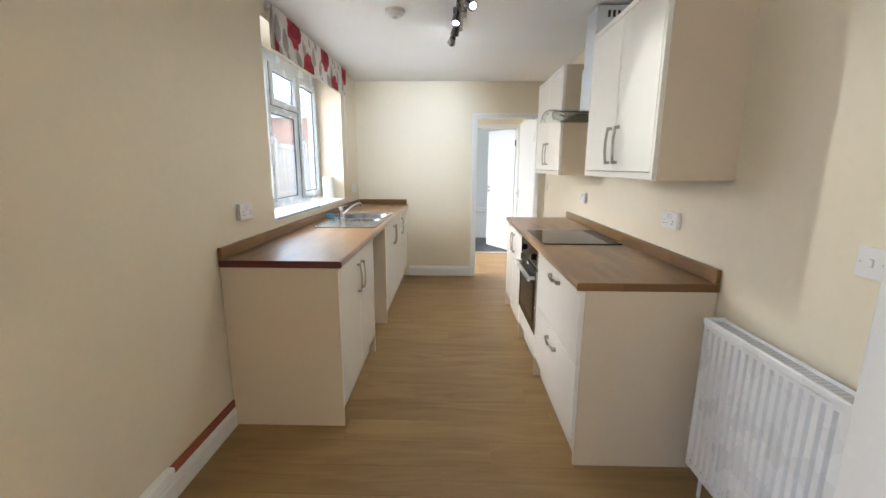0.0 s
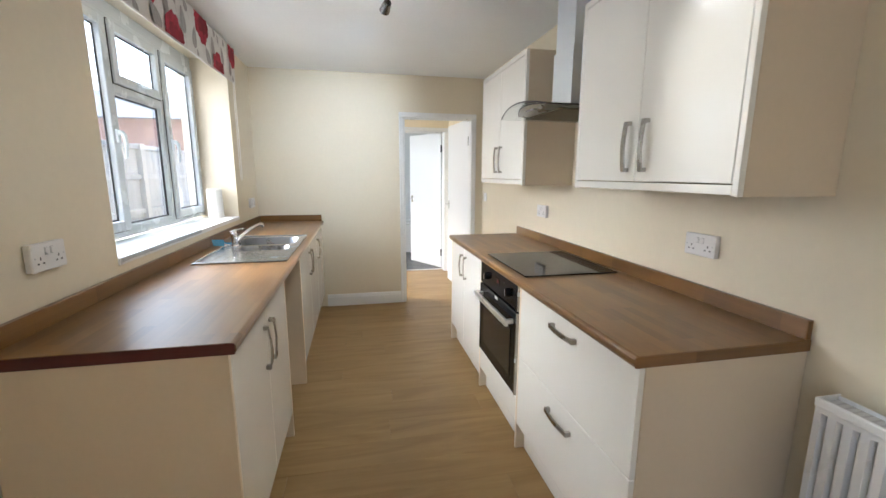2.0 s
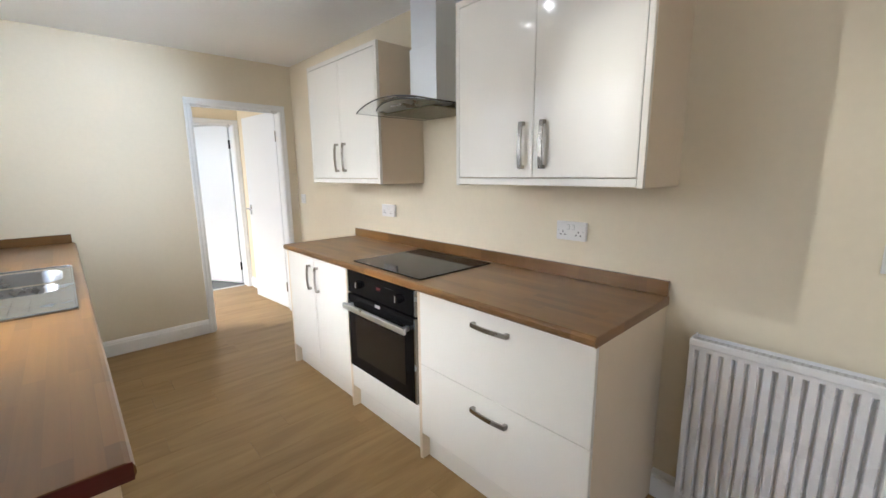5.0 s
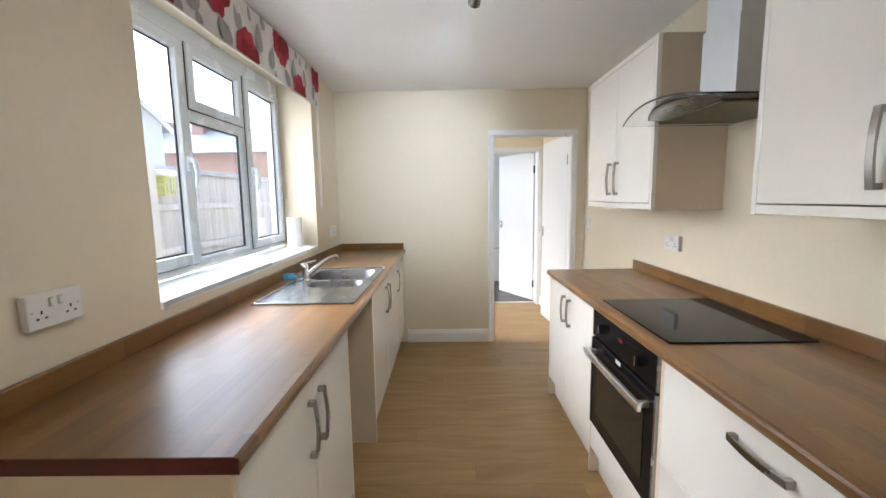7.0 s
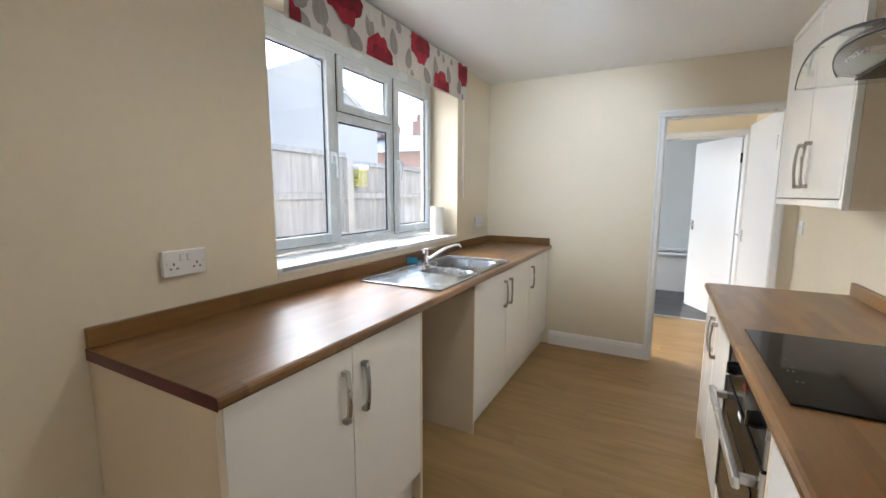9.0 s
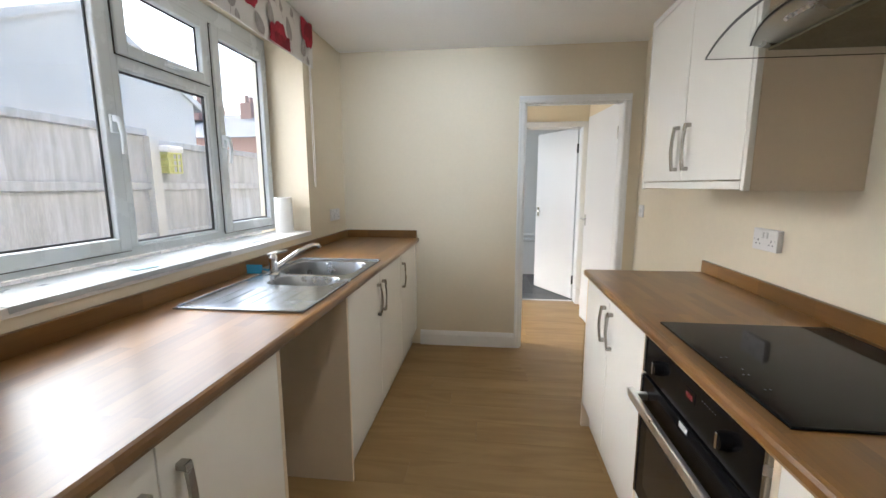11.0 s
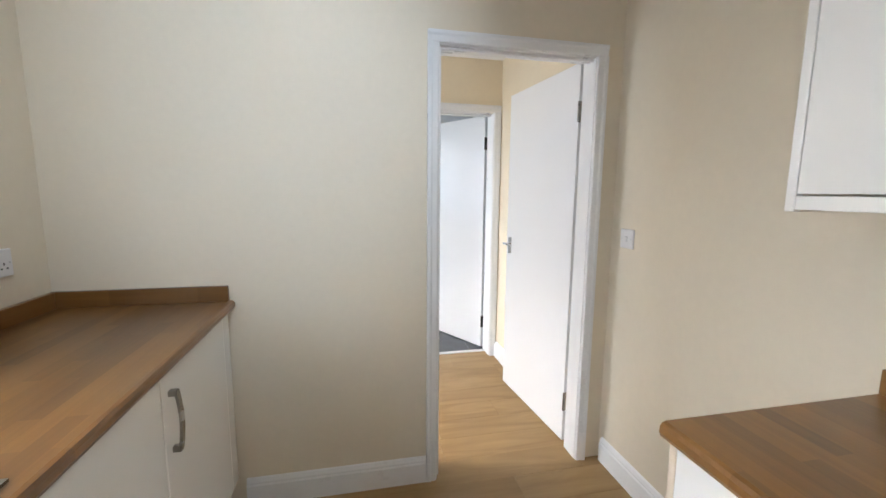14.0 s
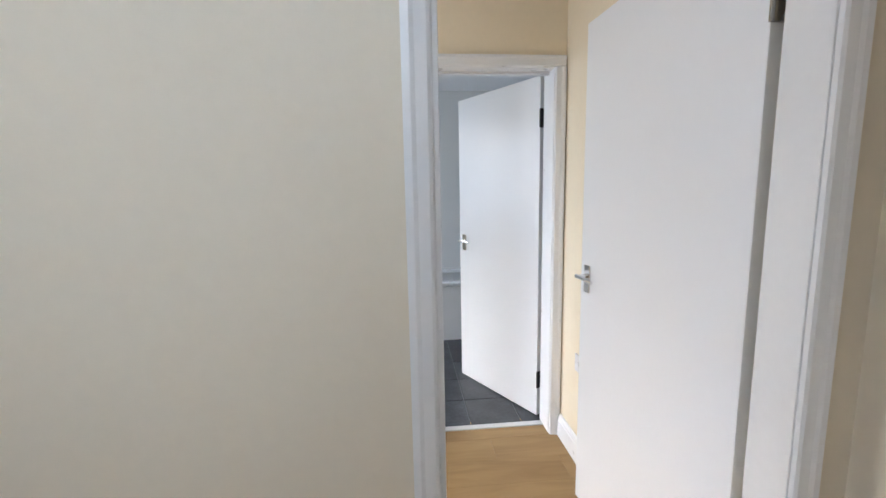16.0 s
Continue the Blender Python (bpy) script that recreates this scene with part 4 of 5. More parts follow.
def bowl(bm, cx, cy, hx, hy, r, z, depth, taper):
    rings = []
    for (f, dz, rr) in ((0, 0, r), (0.004, -0.006, r), (taper * 0.6, -depth * 0.85, r), (taper + 0.012, -depth * 0.97, r), (taper + 0.04, -depth, r)):
        rings.append([bm.verts.new((p[0], p[1], z + dz)) for p in rounded(cx, cy, hx - f, hy - f, max(0.02, rr - f * 0.4))])
    k = len(rings[0])
    for a, b in zip(rings, rings[1:]):
        for i in range(k):
            bm.faces.new((a[i], a[(i + 1) % k], b[(i + 1) % k], b[i]))
    bm.faces.new(rings[-1])
    return rings[0]


SZ = LTOP + 0.006
sink = thing("kitchen_sink", (-0.75, 3.56, LTOP), "stainless steel one and a half bowl sink with drainer", "sink")
bowls = [(-0.740, 3.806, 0.190, 0.168, 0.085, 0.15), (-0.712, 3.512, 0.150, 0.090, 0.06, 0.09)]
bm = bmesh.new()
loops = [bowl(bm, *b[:5], SZ, b[5], 0.02) for b in bowls]
# flat top: one cell round each bowl, and the drainer
def cell(loop, b, x0, x1, y0, y1):
    ring = []
    n = len(loop) // 4
    for q, (cx, cy) in enumerate(((x1, y1), (x0, y1), (x0, y0), (x1, y0))):
        for k in range(n):
            p = loop[q * n + k].co
            if k == n // 2:
                ring.append((cx, cy))
            elif (k < n // 2) == (q % 2 == 0):
                ring.append((cx, min(max(p.y, y0), y1)))
            else:
                ring.append((min(max(p.x, x0), x1), cy))
    vs = [bm.verts.new((*p, SZ)) for p in ring]
    m = len(vs)
    for k in range(m):
        bm.faces.new((vs[k], vs[(k + 1) % m], loop[(k + 1) % m], loop[k]))


cell(loops[0], bowls[0], SX0, SX1, 3.620, SY1)
cell(loops[1], bowls[1], SX0, SX1, 3.395, 3.620)
bm.faces.new([bm.verts.new((x, y, SZ)) for x, y in ((SX0, SY0), (SX1, SY0), (SX1, 3.395), (SX0, 3.395))])
outer = [bm.verts.new((x, y, SZ)) for x, y in ((SX0, SY0), (SX1, SY0), (SX1, SY1), (SX0, SY1))]
low = [bm.verts.new((v.co.x + (0.004 if v.co.x > -0.75 else -0.004) * 0, v.co.y, LTOP + 0.0005)) for v in outer]
for i in range(len(outer)):
    bm.faces.new((outer[i], outer[(i + 1) % len(outer)], low[(i + 1) % len(outer)], low[i]))
bmesh.ops.recalc_face_normals(bm, faces=bm.faces)
# faces below the rim take the steel with painted-in shade
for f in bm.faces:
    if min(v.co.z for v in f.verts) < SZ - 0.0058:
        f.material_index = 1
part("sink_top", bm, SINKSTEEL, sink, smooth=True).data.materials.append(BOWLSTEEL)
loop = [(x, y, SZ + 0.0008) for x, y in rounded((SX0 + SX1) / 2, (SY0 + SY1) / 2, (SX1 - SX0) / 2 - 0.004, (SY1 - SY0) / 2 - 0.004, 0.02, 5)]
bm = bmesh.new()
tube(bm, loop + loop[:1], 0.0036, 8)
part("rim_bead", bm, SINKSTEEL, sink, "raised steel rim", True)
for k in range(7):
    xx = -0.90 + k * 0.052
    bm = bmesh.new()
    tube(bm, [(xx, 3.13, SZ - 0.004), (xx, 3.145, SZ - 0.0025), (xx, 3.345, SZ - 0.0025), (xx, 3.375 - 0.004 * abs(k - 3), SZ - 0.004)], 0.0042, 12)
    part("drainer_rib", bm, SINKSTEEL, sink, smooth=True)
bm = bmesh.new()
cyl(bm, (-0.740, 3.806, SZ - 0.149), (-0.740, 3.806, SZ - 0.146), 0.042, 0.036, 28)
part("waste", bm, CHROME, sink, "chrome waste outlet", True)
bm = bmesh.new()
cyl(bm, (-0.712, 3.512, SZ - 0.089), (-0.712, 3.512, SZ - 0.086), 0.036, 0.032, 28)
part("waste", bm, CHROME, sink, "chrome waste outlet", True)

TX, TY = -0.920, 3.632
tap = thing("mixer_tap", (TX, TY, SZ), "chrome single lever mixer tap behind the sink", "tap")
bm = bmesh.new()
cyl(bm, (TX, TY, SZ + 0.0005), (TX, TY, SZ + 0.008), 0.027, 0.026, 28)
cyl(bm, (TX, TY, SZ + 0.006), (TX, TY, SZ + 0.078), 0.0205, 0.0195, 28)
part("body", bm, CHROME, tap, smooth=True)
bm = bmesh.new()
cyl(bm, (TX, TY, SZ + 0.079), (TX, TY, SZ + 0.098), 0.0205, 0.015, 28)
tube(bm, [(TX - 0.022, TY - 0.012, SZ + 0.092), (TX, TY, SZ + 0.097), (TX + 0.028, TY + 0.030, SZ + 0.104), (TX + 0.046, TY + 0.052, SZ + 0.107)],
     [0.006, 0.0095, 0.0075, 0.005], 12)
part("lever", bm, CHROME, tap, smooth=True)
bm = bmesh.new()
tube(bm, [(TX + 0.008, TY + 0.012, SZ + 0.030), (TX + 0.035, TY + 0.062, SZ + 0.058), (TX + 0.07, TY + 0.124, SZ + 0.092), (TX + 0.094, TY + 0.172, SZ + 0.107),
          (TX + 0.110, TY + 0.202, SZ + 0.113), (TX + 0.125, TY + 0.228, SZ + 0.110), (TX + 0.129, TY + 0.236, SZ + 0.095)],
     [0.0140, 0.0125, 0.0115, 0.011, 0.011, 0.011, 0.0105], 16)
part("spout", bm, CHROME, tap, smooth=True)

cloth = bmesh.new()
corner, across, down, thick = Vector((-1.055, 3.625, SZ + 0.045)), Vector((0.062, 0.032, -0.004)), Vector((0.012, -0.022, -0.042)), Vector((0.0012, 0.0018, -0.0008))
lo = [cloth.verts.new(corner + across * a + down * b) for a, b in ((0, 0), (1, 0.06), (0.94, 1), (0.04, 0.96))]
hi = [cloth.verts.new(v.co + thick) for v in lo]
cloth.faces.new(lo)
cloth.faces.new(hi[::-1])
for k in range(4):
    cloth.faces.new((lo[k], hi[k], hi[(k + 1) % 4], lo[(k + 1) % 4]))
bmesh.ops.recalc_face_normals(cloth, faces=cloth.faces)
tube(cloth, [corner + across * 0.96 + down * 0.5, corner + across * 1.25 + down * 0.62, corner + across * 1.6 + down * 0.66], [0.004, 0.006, 0.005], 10)
solid("blue_scraper", cloth, BLUEPLASTIC, "blue plastic scraper lying behind the tap", "scraper", at=(-1.02, 3.63, SZ), smooth=False)


# ---- wall cabinets ----
def wall_cabinet(y0, y1, z0, z1, face, handles, label):
    root = thing("wall_cabinet", ((face + XR) / 2, (y0 + y1) / 2, z0), label, "cabinet", "wall cabinets")
    p = 0.02
    for a, b in ((y0, y0 + p), (y1 - p, y1)):
        part("side_panel", slab(face + 0.0205, XR + 0.001, a, b, z0, z1), CARC, root)
        part("stile", slab(face, face + 0.02, a, b, z0, z1), GLOSS, root)
    part("bottom_rail", slab(face, XR + 0.001, y0 + p + 0.0008, y1 - p - 0.0008, z0 + 0.004, z0 + 0.032), GLOSS, root)
    part("top_rail", slab(face, XR + 0.001, y0 + p + 0.0008, y1 - p - 0.0008, z1 - 0.026, z1), GLOSS, root)
    part("body", B(face + 0.022, XR - 0.003, y0 + p + 0.001, y1 - p - 0.001, z0 + 0.034, z1 - 0.028), CARC, root)
    mid = (y0 + y1) / 2
    for a, b, hy in ((y0 + p + 0.0025, mid - 0.0015, handles[0]), (mid + 0.0015, y1 - p - 0.0025, handles[1])):
        d = part("door", slab(face - 0.0005, face + 0.0195, a, b, z0 + 0.0355, z1 - 0.0295), GLOSS, root)
        part("handle", bow_handle((face, hy, 1.395), (face, hy, 1.575), (-1, 0, 0)), NICKEL, d, "brushed metal bow handle")
    return root


wall_cabinet(1.698, 2.556, 1.324, 2.114, 0.878, (2.078, 2.175), "cream gloss double-door wall cabinet with framed doors")
wall_cabinet(3.19, 4.055, 1.318, 2.112, 0.878, (3.575, 3.672), "cream gloss double-door wall cabinet beside the hood")

# ---- cooker hood ----
HC = 2.868
hood = thing("cooker_hood", (1.0, HC, 1.63), "stainless steel chimney cooker hood with curved glass canopy", "cooker hood")
part("chimney_cover", B(0.945, XR - 0.003, HC - 0.105, HC + 0.105, 1.735, 2.02, 0.002), CHIMNEYSTEEL, hood)
bm = bmesh.new()
for q in ((0.953, 0.957, HC - 0.098, HC + 0.098), (0.957, XR - 0.003, HC - 0.098, HC - 0.094), (0.957, XR - 0.003, HC + 0.094, HC + 0.098)):
    box(bm, *q, 2.015, 2.352)
part("chimney_extension", bm, CHIMNEYSTEEL, hood, "open-topped upper chimney sleeve")
part("duct", B(1.0, 1.18, HC - 0.075, HC + 0.075, 2.02, 2.30, 0.01), DARKPLASTIC, hood, "black duct inside the chimney")
bm = bmesh.new()
n = 28
top, bot = [], []
for j in range(n + 1):
    v = -1 + 2 * j / n
    y = HC + v * 0.299
    z = 1.738 - 0.040 * v * v
    xf = 0.695 + 0.03 * v * v
    top.append((bm.verts.new((xf, y, z + 0.006)), bm.verts.new((XR - 0.004, y, z + 0.006))))
    bot.append((bm.verts.new((xf, y, z)), bm.verts.new((XR - 0.004, y, z))))
for j in range(n):
    bm.faces.new((top[j][0], top[j + 1][0], top[j + 1][1], top[j][1]))
    bm.faces.new((bot[j][0], bot[j][1], bot[j + 1][1], bot[j + 1][0]))
    bm.faces.new((top[j][0], bot[j][0], bot[j + 1][0], top[j + 1][0]))
    bm.faces.new((top[j][1], top[j + 1][1], bot[j + 1][1], bot[j][1]))
bm.faces.new((top[0][0], top[0][1], bot[0][1], bot[0][0]))
bm.faces.new((top[n][0], bot[n][0], bot[n][1], top[n][1]))
bmesh.ops.recalc_face_normals(bm, faces=bm.faces)
canopy = part("glass_canopy", bm, HOODGLASS, hood, "curved clear glass canopy", True)
bm = bmesh.new()
tube(bm, [(0.695 + 0.03 * v * v - 0.001, HC + v * 0.299, 1.741 - 0.040 * v * v) for v in [-1 + 2 * j / n for j in range(n + 1)]], 0, flat=(0.0012, 0.0032), up=(0, 0, 1))
part("glass_edge", bm, DARKPLASTIC, canopy, "dark polished glass edge")
bm = bmesh.new()
n = 24
rows = []
for j in range(n + 1):
    v = -1 + 2 * j / n
    y, up, dn, xf = HC + 0.225 * v, 1.7360 - 0.040 * (0.752 * v) ** 2, 1.700 + 0.002 * v * v, 0.768 + 0.055 * v * v
    rows.append([bm.verts.new(q) for q in ((XR - 0.004, y, up), (xf - 0.018, y, up), (xf - 0.019, y, up - 0.15 * (up - dn)), (xf + 0.030, y, dn), (XR - 0.004, y, dn))])
for p, q in zip(rows, rows[1:]):
    for k in range(5):
        bm.faces.new((p[k], q[k], q[(k + 1) % 5], p[(k + 1) % 5]))
bm.faces.new(rows[0])
bm.faces.new(rows[-1][::-1])
bmesh.ops.recalc_face_normals(bm, faces=bm.faces)
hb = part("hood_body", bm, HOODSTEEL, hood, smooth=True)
bm = bmesh.new()
tube(bm, [(0.768 + 0.055 * v * v - 0.0205, HC + 0.225 * v, 1.7345 - 0.040 * (0.752 * v) ** 2) for v in [-1 + 2 * j / n for j in range(n + 1)]], 0, flat=(0.0016, 0.0022), up=(0, 0, 1))
part("glass_seal", bm, DARKPLASTIC, hb, "black seal under the glass")
part("grease_filter", B(0.835, 1.17, HC - 0.205, HC + 0.205, 1.692, 1.6995, 0.002), FILTER, hb, "mesh grease filter")
for k in range(5):
    bm = bmesh.new()
    q = Vector((0.7735, HC - 0.03 + k * 0.017, 1.7145))
    cyl(bm, q + Vector((0.004, 0, 0.004)), q + Vector((-0.005, 0, -0.004)), 0.0048, seg=14)
    part("push_button", bm, BARSTEEL, hb, "small pale push button")
for k in range(4):
    part("vent_slot", B(1.02 + k * 0.03, 1.036 + k * 0.03, HC - 0.0992, HC - 0.0978, 2.285, 2.325), GASKET, hood, "dark vent slot")


# ---- radiator ----
RY0, RY1, RZ0, RZ1, RX = 0.950, 1.572, 0.125, 0.785, XR - 0.135
rad = thing("radiator", (RX + 0.05, (RY0 + RY1) / 2, RZ0), "white double panel convector radiator fixed to the wall", "radiator")


def rad_panel(x, s):
    bm = bmesh.new()
    n = 16
    cols = []
    pitch = (RY1 - RY0 - 0.03) / n
    for k in range(n):
        for q, wave in ((0.0, 0.0), (0.50, 0.0), (0.55, 0.15), (0.60, 0.80), (0.65, 1.0), (0.87, 1.0), (0.92, 0.80), (0.97, 0.15)):
            cols.append((RY0 + 0.015 + (k + q) * pitch, 0.018 * wave))
    cols = [(RY0, 0.0)] + cols + [(RY1 - 0.015, 0.0), (RY1, 0.0)]
    vs = [[bm.verts.new((x + s * (dx if 0.06 < h < 0.94 else 0), y, RZ0 + (RZ1 - RZ0) * h)) for h in (0, 0.045, 0.0601, 0.9399, 0.945, 1)] for y, dx in cols]
    for a, b in zip(vs, vs[1:]):
        for h in range(5):
            bm.faces.new((a[h], b[h], b[h + 1], a[h + 1]))
    bmesh.ops.recalc_face_normals(bm, faces=bm.faces)
    bmesh.ops.solidify(bm, geom=bm.faces[:], thickness=0.0015 * (1 if s > 0 else -1))
    return bm


part("front_panel", rad_panel(RX + 0.012, 1), RAD, rad, smooth=True)
part("back_panel", rad_panel(RX + 0.082, -1), RAD, rad, smooth=True)
bm = B(RX + 0.004, RX + 0.016, RY0 - 0.002, RY1 + 0.002, RZ1 - 0.022, RZ1 + 0.004, 0.004)
part("top_rail", bm, RAD, rad)
for yy in (RY0 - 0.002, RY1 - 0.003):
    part("side_cover", B(RX + 0.014, RX + 0.092, yy, yy + 0.005, RZ0 + 0.02, RZ1 + 0.003, 0.002), RAD, rad)
part("top_grille", B(RX + 0.018, RX + 0.088, RY0 + 0.006, RY1 - 0.006, RZ1 - 0.020, RZ1 - 0.012), RADSIDE, rad, "grey top grille")
for k in range(30):
    y = RY0 + 0.02 + k * 0.0198
    part("grille_slot", B(RX + 0.026, RX + 0.080, y, y + 0.006, RZ1 - 0.0132, RZ1 - 0.011), GRILLEGAP, rad, "dark grille slot")
for yy in (RY0 + 0.05, RY1 - 0.05):
    bm = bmesh.new()
    cyl(bm, (RX + 0.05, yy, RZ0 + 0.02), (RX + 0.05, yy, 0.0), 0.0075, seg=12)
    cyl(bm, (RX + 0.05, yy, RZ0 - 0.02), (RX + 0.05, yy, RZ0 + 0.02), 0.014, seg=14)
    part("pipe", bm, RAD, rad, "painted pipe and valve", True)
part("bracket", B(RX + 0.09, XR, RY0 + 0.1, RY0 + 0.13, RZ0 + 0.1, RZ1 - 0.1), RADSIDE, rad)
part("bracket", B(RX + 0.09, XR, RY1 - 0.13, RY1 - 0.1, RZ0 + 0.1, RZ1 - 0.1), RADSIDE, rad)


# ---- sockets and switches (built facing -y, then turned) ----
def outlet(name, w, h, holes, rockers, label, group, category, deep=0.0):
    """A face plate with screws, pin slots and rockers; deep adds a surface-mounted back box."""
    root = thing(name, (0, 0, 0), label, category, group)
    if deep:
        part("back_box", B(-w / 2 + 0.001, w / 2 - 0.001, -deep, 0, -h / 2 + 0.001, h / 2 - 0.001, 0.003), PLASTIC, root)
    y = -deep
    plate = part("face_plate", B(-w / 2, w / 2, y - 0.009, y + 0.0005, -h / 2, h / 2, 0.003), PLASTIC, root)
    for sx in (-1, 1):
        bm = bmesh.new()
        cyl(bm, (sx * (w / 2 - 0.012), y - 0.0088, 0), (sx * (w / 2 - 0.012), y - 0.0098, 0), 0.0030, seg=10)
        part("screw", bm, RADSIDE, plate, "small grey screw")
    for hx, hz in holes:
        for dx, dz, ww, hh in ((0, 0.009, 0.0046, 0.009), (-0.011, -0.006, 0.0075, 0.005), (0.011, -0.006, 0.0075, 0.005)):
            part("pin_slot", B(hx + dx - ww / 2, hx + dx + ww / 2, y - 0.0094, y - 0.0086, hz + dz - hh / 2, hz + dz + hh / 2), DARKPLASTIC, plate, "dark pin slot")
    for rx_, rz_ in rockers:
        # thin grey patch on the plate: painted shade round the rocker
        part("rocker_gap_shade", B(rx_ - 0.0068, rx_ + 0.0068, y - 0.0093, y - 0.0086, rz_ - 0.0115, rz_ + 0.0115), SLOTGREY, plate, "grey patch painted as the shadow gap round the rocker")
        part("rocker", B(rx_ - 0.0055, rx_ + 0.0055, y - 0.0125, y - 0.008, rz_ - 0.010, rz_ + 0.010, 0.002), PLASTIC, plate)
    return root


dbl = [(-0.039, -0.012), (0.039, -0.012)], [(-0.012, 0.018), (0.012, 0.018)]
sock = outlet("double_socket", 0.147, 0.087, *dbl, "white plastic double wall socket on a back box", "wall sockets", "socket", 0.013)
sock.matrix_world = pose(XR, 2.127, 1.112, 0, 0, -90)
copy_thing(sock, pose(XR, 3.572, 1.12, 0, 0, -90))
copy_thing(sock, pose(XL, 2.252, 1.128, 0, 0, 90))
copy_thing(sock, pose(XL, 4.855, 1.118, 0, 0, 90))
sw = outlet("light_switch", 0.087, 0.087, [], [(0, 0)], "white plastic light switch plate", "light switches", "switch")
sw.matrix_world = pose(XR, 4.995, 1.148, 0, 0, -90)
copy_thing(sw, pose(XR, 1.098, 1.125, 0, 0, -90))
copy_thing(sw, pose(HXR, 6.24, 0.51, 0, 0, -90))

# ---- ceiling fittings ----
spots = thing("spotlight_bar", (0.11, 2.88, ZC), "dark nickel ceiling spotlight bar with four heads", "spotlight")
part("bar", B(0.085, 0.135, 2.52, 3.24, ZC - 0.022, ZC, 0.004), SPOTSTEEL, spots)
part("ceiling_rose", B(0.065, 0.155, 2.82, 2.94, ZC - 0.03, ZC - 0.0005, 0.006), SPOTSTEEL, spots)
HEADS = (((0.165, 2.56, 2.285), (1.035, -1.72, -1.29), True), ((0.09, 2.76, 2.275), (-0.25, -0.35, -1), False),
         ((0.085, 2.98, 2.275), (-0.35, 0.7, -0.85), False), ((0.06, 3.19, 2.27), (-0.36, 1.92, -0.58), False))
for (p, d, near) in HEADS:
    p, d = Vector(p), Vector(d).normalized()
    bm = bmesh.new()
    cyl(bm, p - d * 0.035, p + d * 0.030, 0.021, 0.029, 24)
    h = part("lamp_head", bm, SPOTSTEEL, spots, "dark nickel lamp head", True)
    bm = bmesh.new()
    tube(bm, [(0.11, p.y, ZC - 0.02), (0.11 + (p.x - 0.11) * 0.5, p.y, ZC - 0.05), tuple(p - d * 0.02)], 0.005, 8, up=(0, 1, 0))
    part("arm", bm, SPOTSTEEL, h, smooth=True)
    bm = bmesh.new()
    cyl(bm, p + d * 0.0302, p + d * 0.033, 0.019, 0.017, 20)
    part("bulb", bm, BULB, h, "lit bulb face")
    ld = bpy.data.lights.new("spot_beam", "SPOT")
    far = d.y > 0.9
    ld.energy, ld.color, ld.shadow_soft_size = SPOT_NEAR_W if near else SPOT_FAR_W if far else SPOT_W, (0.90, 0.95, 1.0) if far else (1.0, 0.90, 0.76), 0.03
    if near:
        ld.shadow_soft_size = 0.014
    ld.spot_size, ld.spot_blend = radians(46 if near else 64 if far else 134), 1.0
    lo = new("spot_beam", ld)
    lo.matrix_world = look(p + d * 0.05, p + d)

alarm = thing("smoke_alarm", (-0.31, 2.88, ZC), "round white ceiling smoke alarm", "smoke alarm")
bm = bmesh.new()
cyl(bm, (-0.31, 2.88, ZC - 0.022), (-0.31, 2.88, ZC - 0.0005), 0.062, 0.066, 40)
part("base", bm, PLASTIC, alarm, smooth=True)
bm = bmesh.new()
cyl(bm, (-0.31, 2.88, ZC - 0.040), (-0.31, 2.88, ZC - 0.022), 0.040, 0.054, 36)
part("cover", bm, PLASTIC, alarm, smooth=True)
bm = bmesh.new()
cyl(bm, (-0.31, 2.88, ZC - 0.050), (-0.31, 2.88, ZC - 0.040), 0.014, 0.018, 24)
part("sensor", bm, RADSIDE, alarm, "grey sensor dome", True)

# ---- bathroom beyond the doors ----
bath = thing("bathtub", (0.2, 8.36, 0), "white acrylic bath with a plain side panel", "bath")
part("side_panel", B(XL + 0.02, 1.54, 8.03, 8.045, 0, 0.50), TUB, bath)
bm = bmesh.new()
box(bm, XL + 0.02, 1.54, 8.005, 8.09, 0.505, 0.545, 0.012)
box(bm, XL + 0.02, 1.54, 8.64, 8.71, 0.505, 0.545, 0.012)
box(bm, XL + 0.02, XL + 0.12, 8.085, 8.645, 0.505, 0.545, 0.012)
box(bm, 1.44, 1.54, 8.085, 8.645, 0.505, 0.545, 0.012)
part("rim", bm, TUB, bath, smooth=True)
part("basin", B(XL + 0.1, 1.46, 8.08, 8.66, 0.10, 0.13, 0.01), TUB, bath)


# ---- outdoors ----
ground = solid("ground", B(-120, 120, -120, 120, -0.45, -0.32), PAVING, "pale concrete paved yard and ground", "ground", "structure")
FX = -3.2
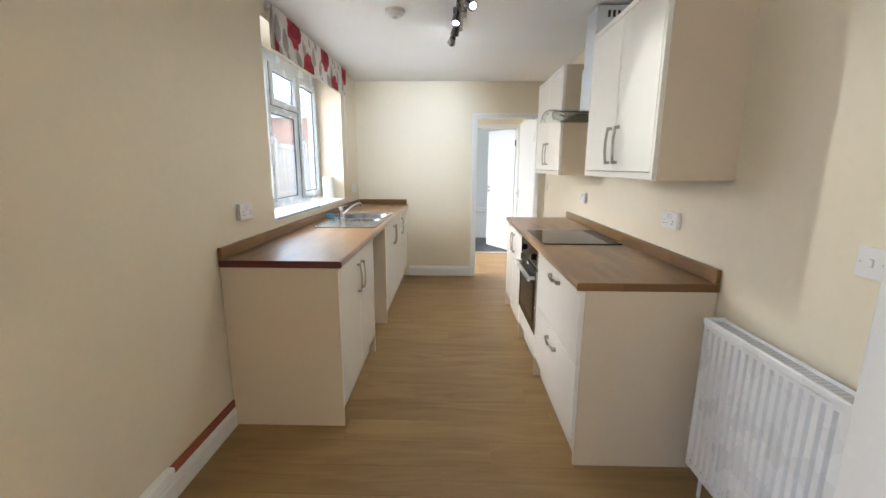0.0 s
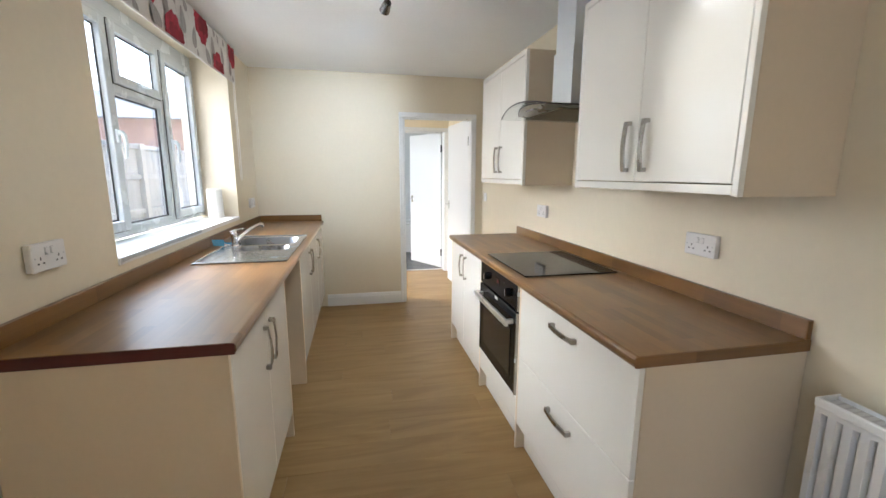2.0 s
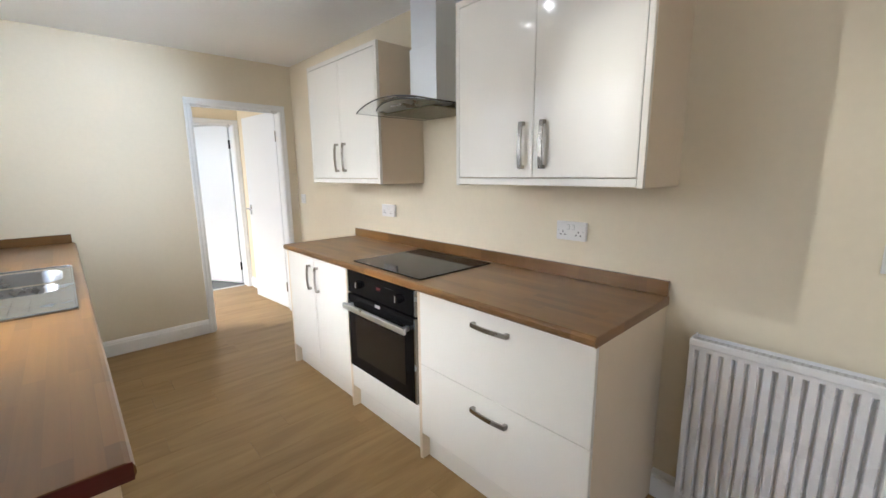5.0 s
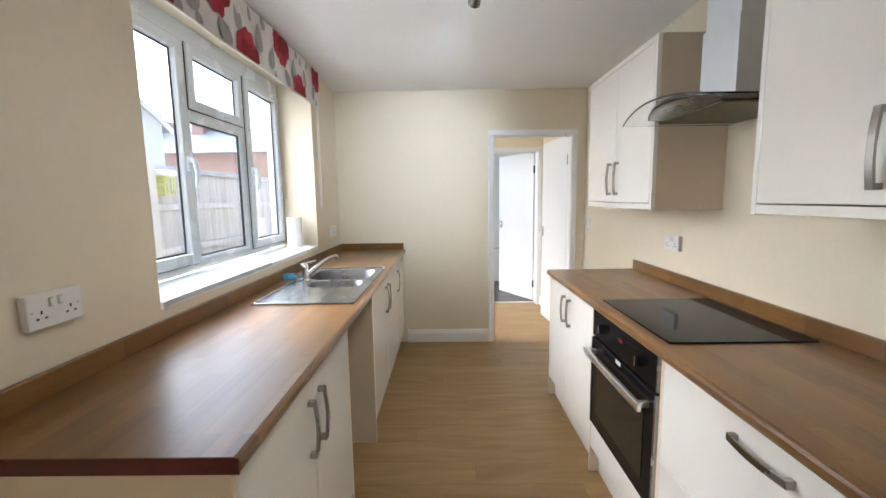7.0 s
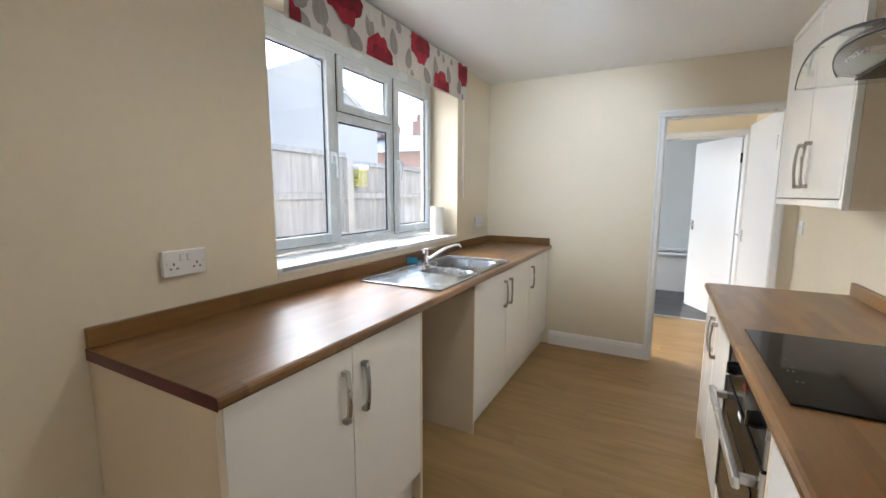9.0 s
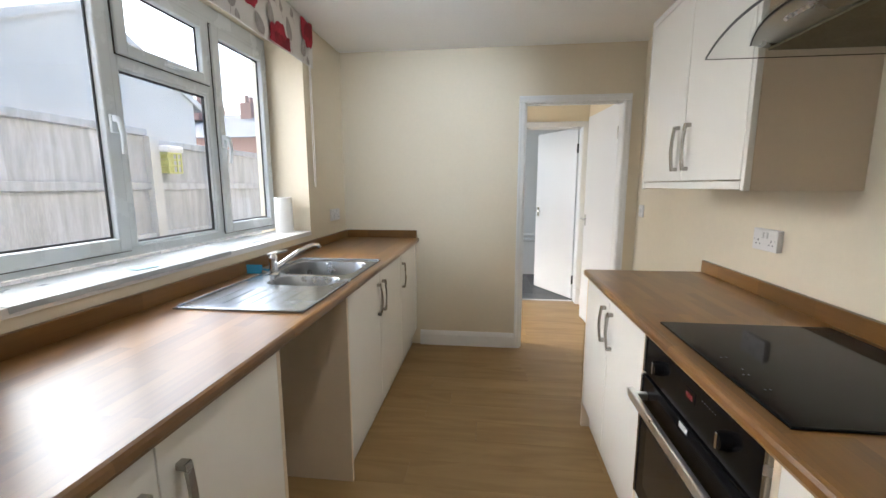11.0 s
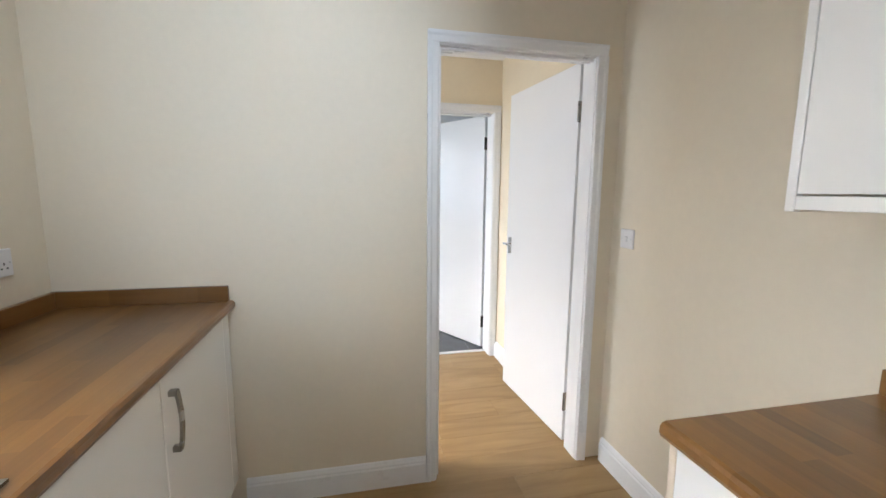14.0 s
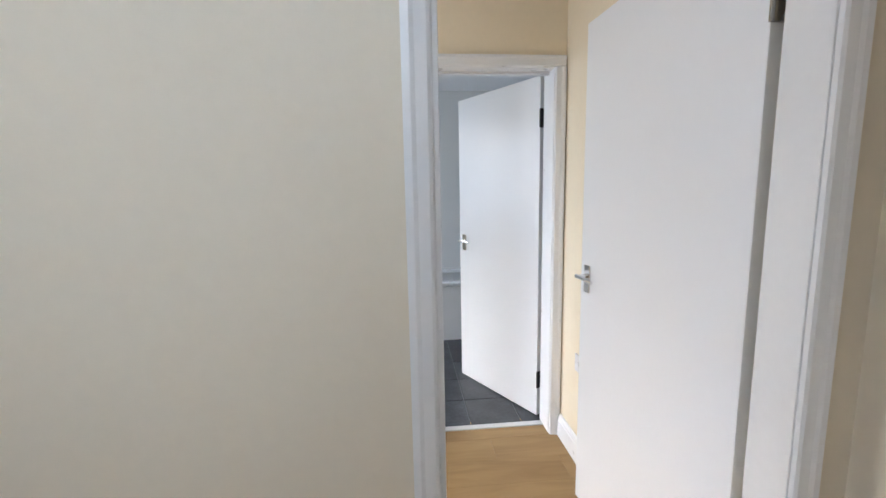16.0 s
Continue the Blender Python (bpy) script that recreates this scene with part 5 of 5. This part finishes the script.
for k in range(6):
    fy0 = -0.54 + k * 2.02
    FZT = 1.835 if k < 3 else 1.75
    post = solid("fence_post", P([(FX - 0.05, fy0 - 0.05), (FX + 0.075, fy0 - 0.055), (FX + 0.075, fy0 + 0.055), (FX - 0.05, fy0 + 0.05)], -0.45, FZT + 0.05),
                 POSTMAT, "pale concrete fence post", "fence post", at=(FX, fy0, -0.35))
    tagged(post, group="fence posts")
    fence = thing("timber_fence", (FX, fy0 + 1.01, -0.3), "weathered close-boarded timber fence panel", "fence")
    tagged(fence, group="timber fences")
    bw = (2.02 - 0.11) / 18
    for j in range(18):
        y = fy0 + 0.055 + j * bw
        bm = P([(FX - 0.012, y), (FX - 0.002, y), (FX + 0.006, y + bw * 1.04), (FX - 0.008, y + bw * 1.04)], -0.12, FZT - 0.03 + 0.0)
        part("board", bm, BOARD, fence)
    for z in (0.85, 1.335):
        part("rail", B(FX + 0.008, FX + 0.05, fy0 + 0.055, fy0 + 1.965, z - 0.035, z + 0.035, 0.006), BOARD, fence)
    part("capping", B(FX - 0.04, FX + 0.055, fy0 + 0.05, fy0 + 1.97, FZT - 0.03, FZT + 0.035, 0.006), BOARD, fence)
    part("gravel_board", B(FX - 0.02, FX + 0.03, fy0 + 0.055, fy0 + 1.965, -0.33, -0.12), POSTMAT, fence)
feeder = thing("bird_feeder", (FX + 0.10, 5.665, 1.46), "lime green caged bird feeder hung on the fence", "bird feeder")
part("back", B(FX + 0.055, FX + 0.06, 5.595, 5.755, 1.46, 1.66), LIME, feeder)
for z in (1.46, 1.53, 1.59, 1.65):
    part("cage_bar", B(FX + 0.06, FX + 0.15, 5.585, 5.765, z, z + 0.014), LIME, feeder)
for y in (5.585, 5.640, 5.700, 5.755):
    part("cage_bar", B(FX + 0.14, FX + 0.152, y, y + 0.012, 1.46, 1.66), LIME, feeder)
part("roof", B(FX + 0.05, FX + 0.17, 5.565, 5.785, 1.665, 1.73, 0.02), PLASTIC, feeder, "white dome roof")


def house(name, x0, x1, y0, y1, eaves, ridge, axis, walls, label, windows=()):
    """A house with a pitched roof; the ridge runs along the given axis."""
    root = thing(name, ((x0 + x1) / 2, (y0 + y1) / 2, -0.4), label, "house")
    bm = bmesh.new()
    if axis == "y":
        m = (x0 + x1) / 2
        prism(bm, [(x0, -0.4), (x1, -0.4), (x1, eaves), (m, ridge), (x0, eaves)], y0, y1, "y")
        rp = [[(x0 - 0.25, eaves - 0.25 * (ridge - eaves) / (m - x0)), (m, ridge), (m, ridge + 0.06), (x0 - 0.25, eaves - 0.25 * (ridge - eaves) / (m - x0) + 0.06)],
              [(x1 + 0.25, eaves - 0.25 * (ridge - eaves) / (m - x0)), (m, ridge), (m, ridge + 0.06), (x1 + 0.25, eaves - 0.25 * (ridge - eaves) / (m - x0) + 0.06)]]
        lo, hi = y0 - 0.03, y1 + 0.03
    else:
        m = (y0 + y1) / 2
        prism(bm, [(y0, -0.4), (y1, -0.4), (y1, eaves), (m, ridge), (y0, eaves)], x0, x1, "x")
        rp = [[(y0 - 0.25, eaves - 0.25 * (ridge - eaves) / (m - y0)), (m, ridge), (m, ridge + 0.06), (y0 - 0.25, eaves - 0.25 * (ridge - eaves) / (m - y0) + 0.06)],
              [(y1 + 0.25, eaves - 0.25 * (ridge - eaves) / (m - y0)), (m, ridge), (m, ridge + 0.06), (y1 + 0.25, eaves - 0.25 * (ridge - eaves) / (m - y0) + 0.06)]]
        lo, hi = x0 - 0.03, x1 + 0.03
    part("wall", bm, walls, root)
    for r in rp:
        part("roof", P(r, lo, hi, axis), ROOFSLATE, root, "grey slate roof slope")
        part("bargeboard", P([(a, b - 0.04 if k < 2 else b + 0.01) for k, (a, b) in enumerate(r)], hi + 0.001, hi + 0.03, axis), walls, root, "pale bargeboard")
    return root


def chimney(parent, x, y, z0, z1, w, pots):
    c = part("chimney", B(x - w / 2, x + w / 2, y - w, y + w, z0, z1, 0.02), REDBRICK, parent, "brick chimney stack")
    for k in range(pots):
        bm = bmesh.new()
        yy = y - w + (k + 0.5) * 2 * w / pots
        cyl(bm, (x, yy, z1), (x, yy, z1 + 0.45), 0.14, 0.11, 14)
        part("chimney_pot", bm, REDBRICK, c, "clay chimney pot")


h1 = house("neighbour_house", -13.5, -5.5, 5.4, 9.26, 2.87, 3.82, "x", RENDER, "pale rendered neighbouring house with slate roof")
h2 = house("far_terrace", -24.0, -7.0, 24.0, 30.0, 4.1, 5.7, "x", REDBRICK, "red brick terrace with grey slate roof and chimney")
chimney(h2, -14.9, 27.0, 5.3, 6.35, 0.7, 3)
chimney(h2, -18.2, 27.0, 5.3, 6.45, 1.3, 4)

# ---- floor pieces ----
PW, PL, PG = 0.178, 1.22, 0.0009
plank_meshes = {}


def plank_mesh(length):
    """Planks of one length share a mesh."""
    key = round(length, 3)
    if key not in plank_meshes:
        plank_meshes[key] = mesh_of("plank", B(0, key - PG, 0, PW - PG, -0.004, 0, 0.0004, 1), PLANK)
    return plank_meshes[key]


rp = random.Random(3)
FX0, FX1 = XL - 0.02, XR + 0.02
y = Y0
while y < HY + 0.09:
    x = XL - rp.uniform(0.05, PL - 0.1)
    while x < XR:
        x0, x1 = max(x, FX0), min(x + PL, FX1)
        if x1 - x0 > 0.03:
            ob = new("plank", plank_mesh(x1 - x0))
            ob.parent = floor
            ob.location = (x0, y, rp.uniform(-0.0002, 0.0002))
        x += PL
    y += PW
TS = 0.302
me_tile = mesh_of("tile", B(0.002, TS - 0.002, 0.002, TS - 0.002, -0.004, 0, 0.0012, 1), SLATE)
for i in range(6):
    for j in range(5):
        ob = new("tile", me_tile)
        ob.parent = bath_floor
        ob.location = (-0.25 + i * TS, HY + 0.125 + j * TS, 0)
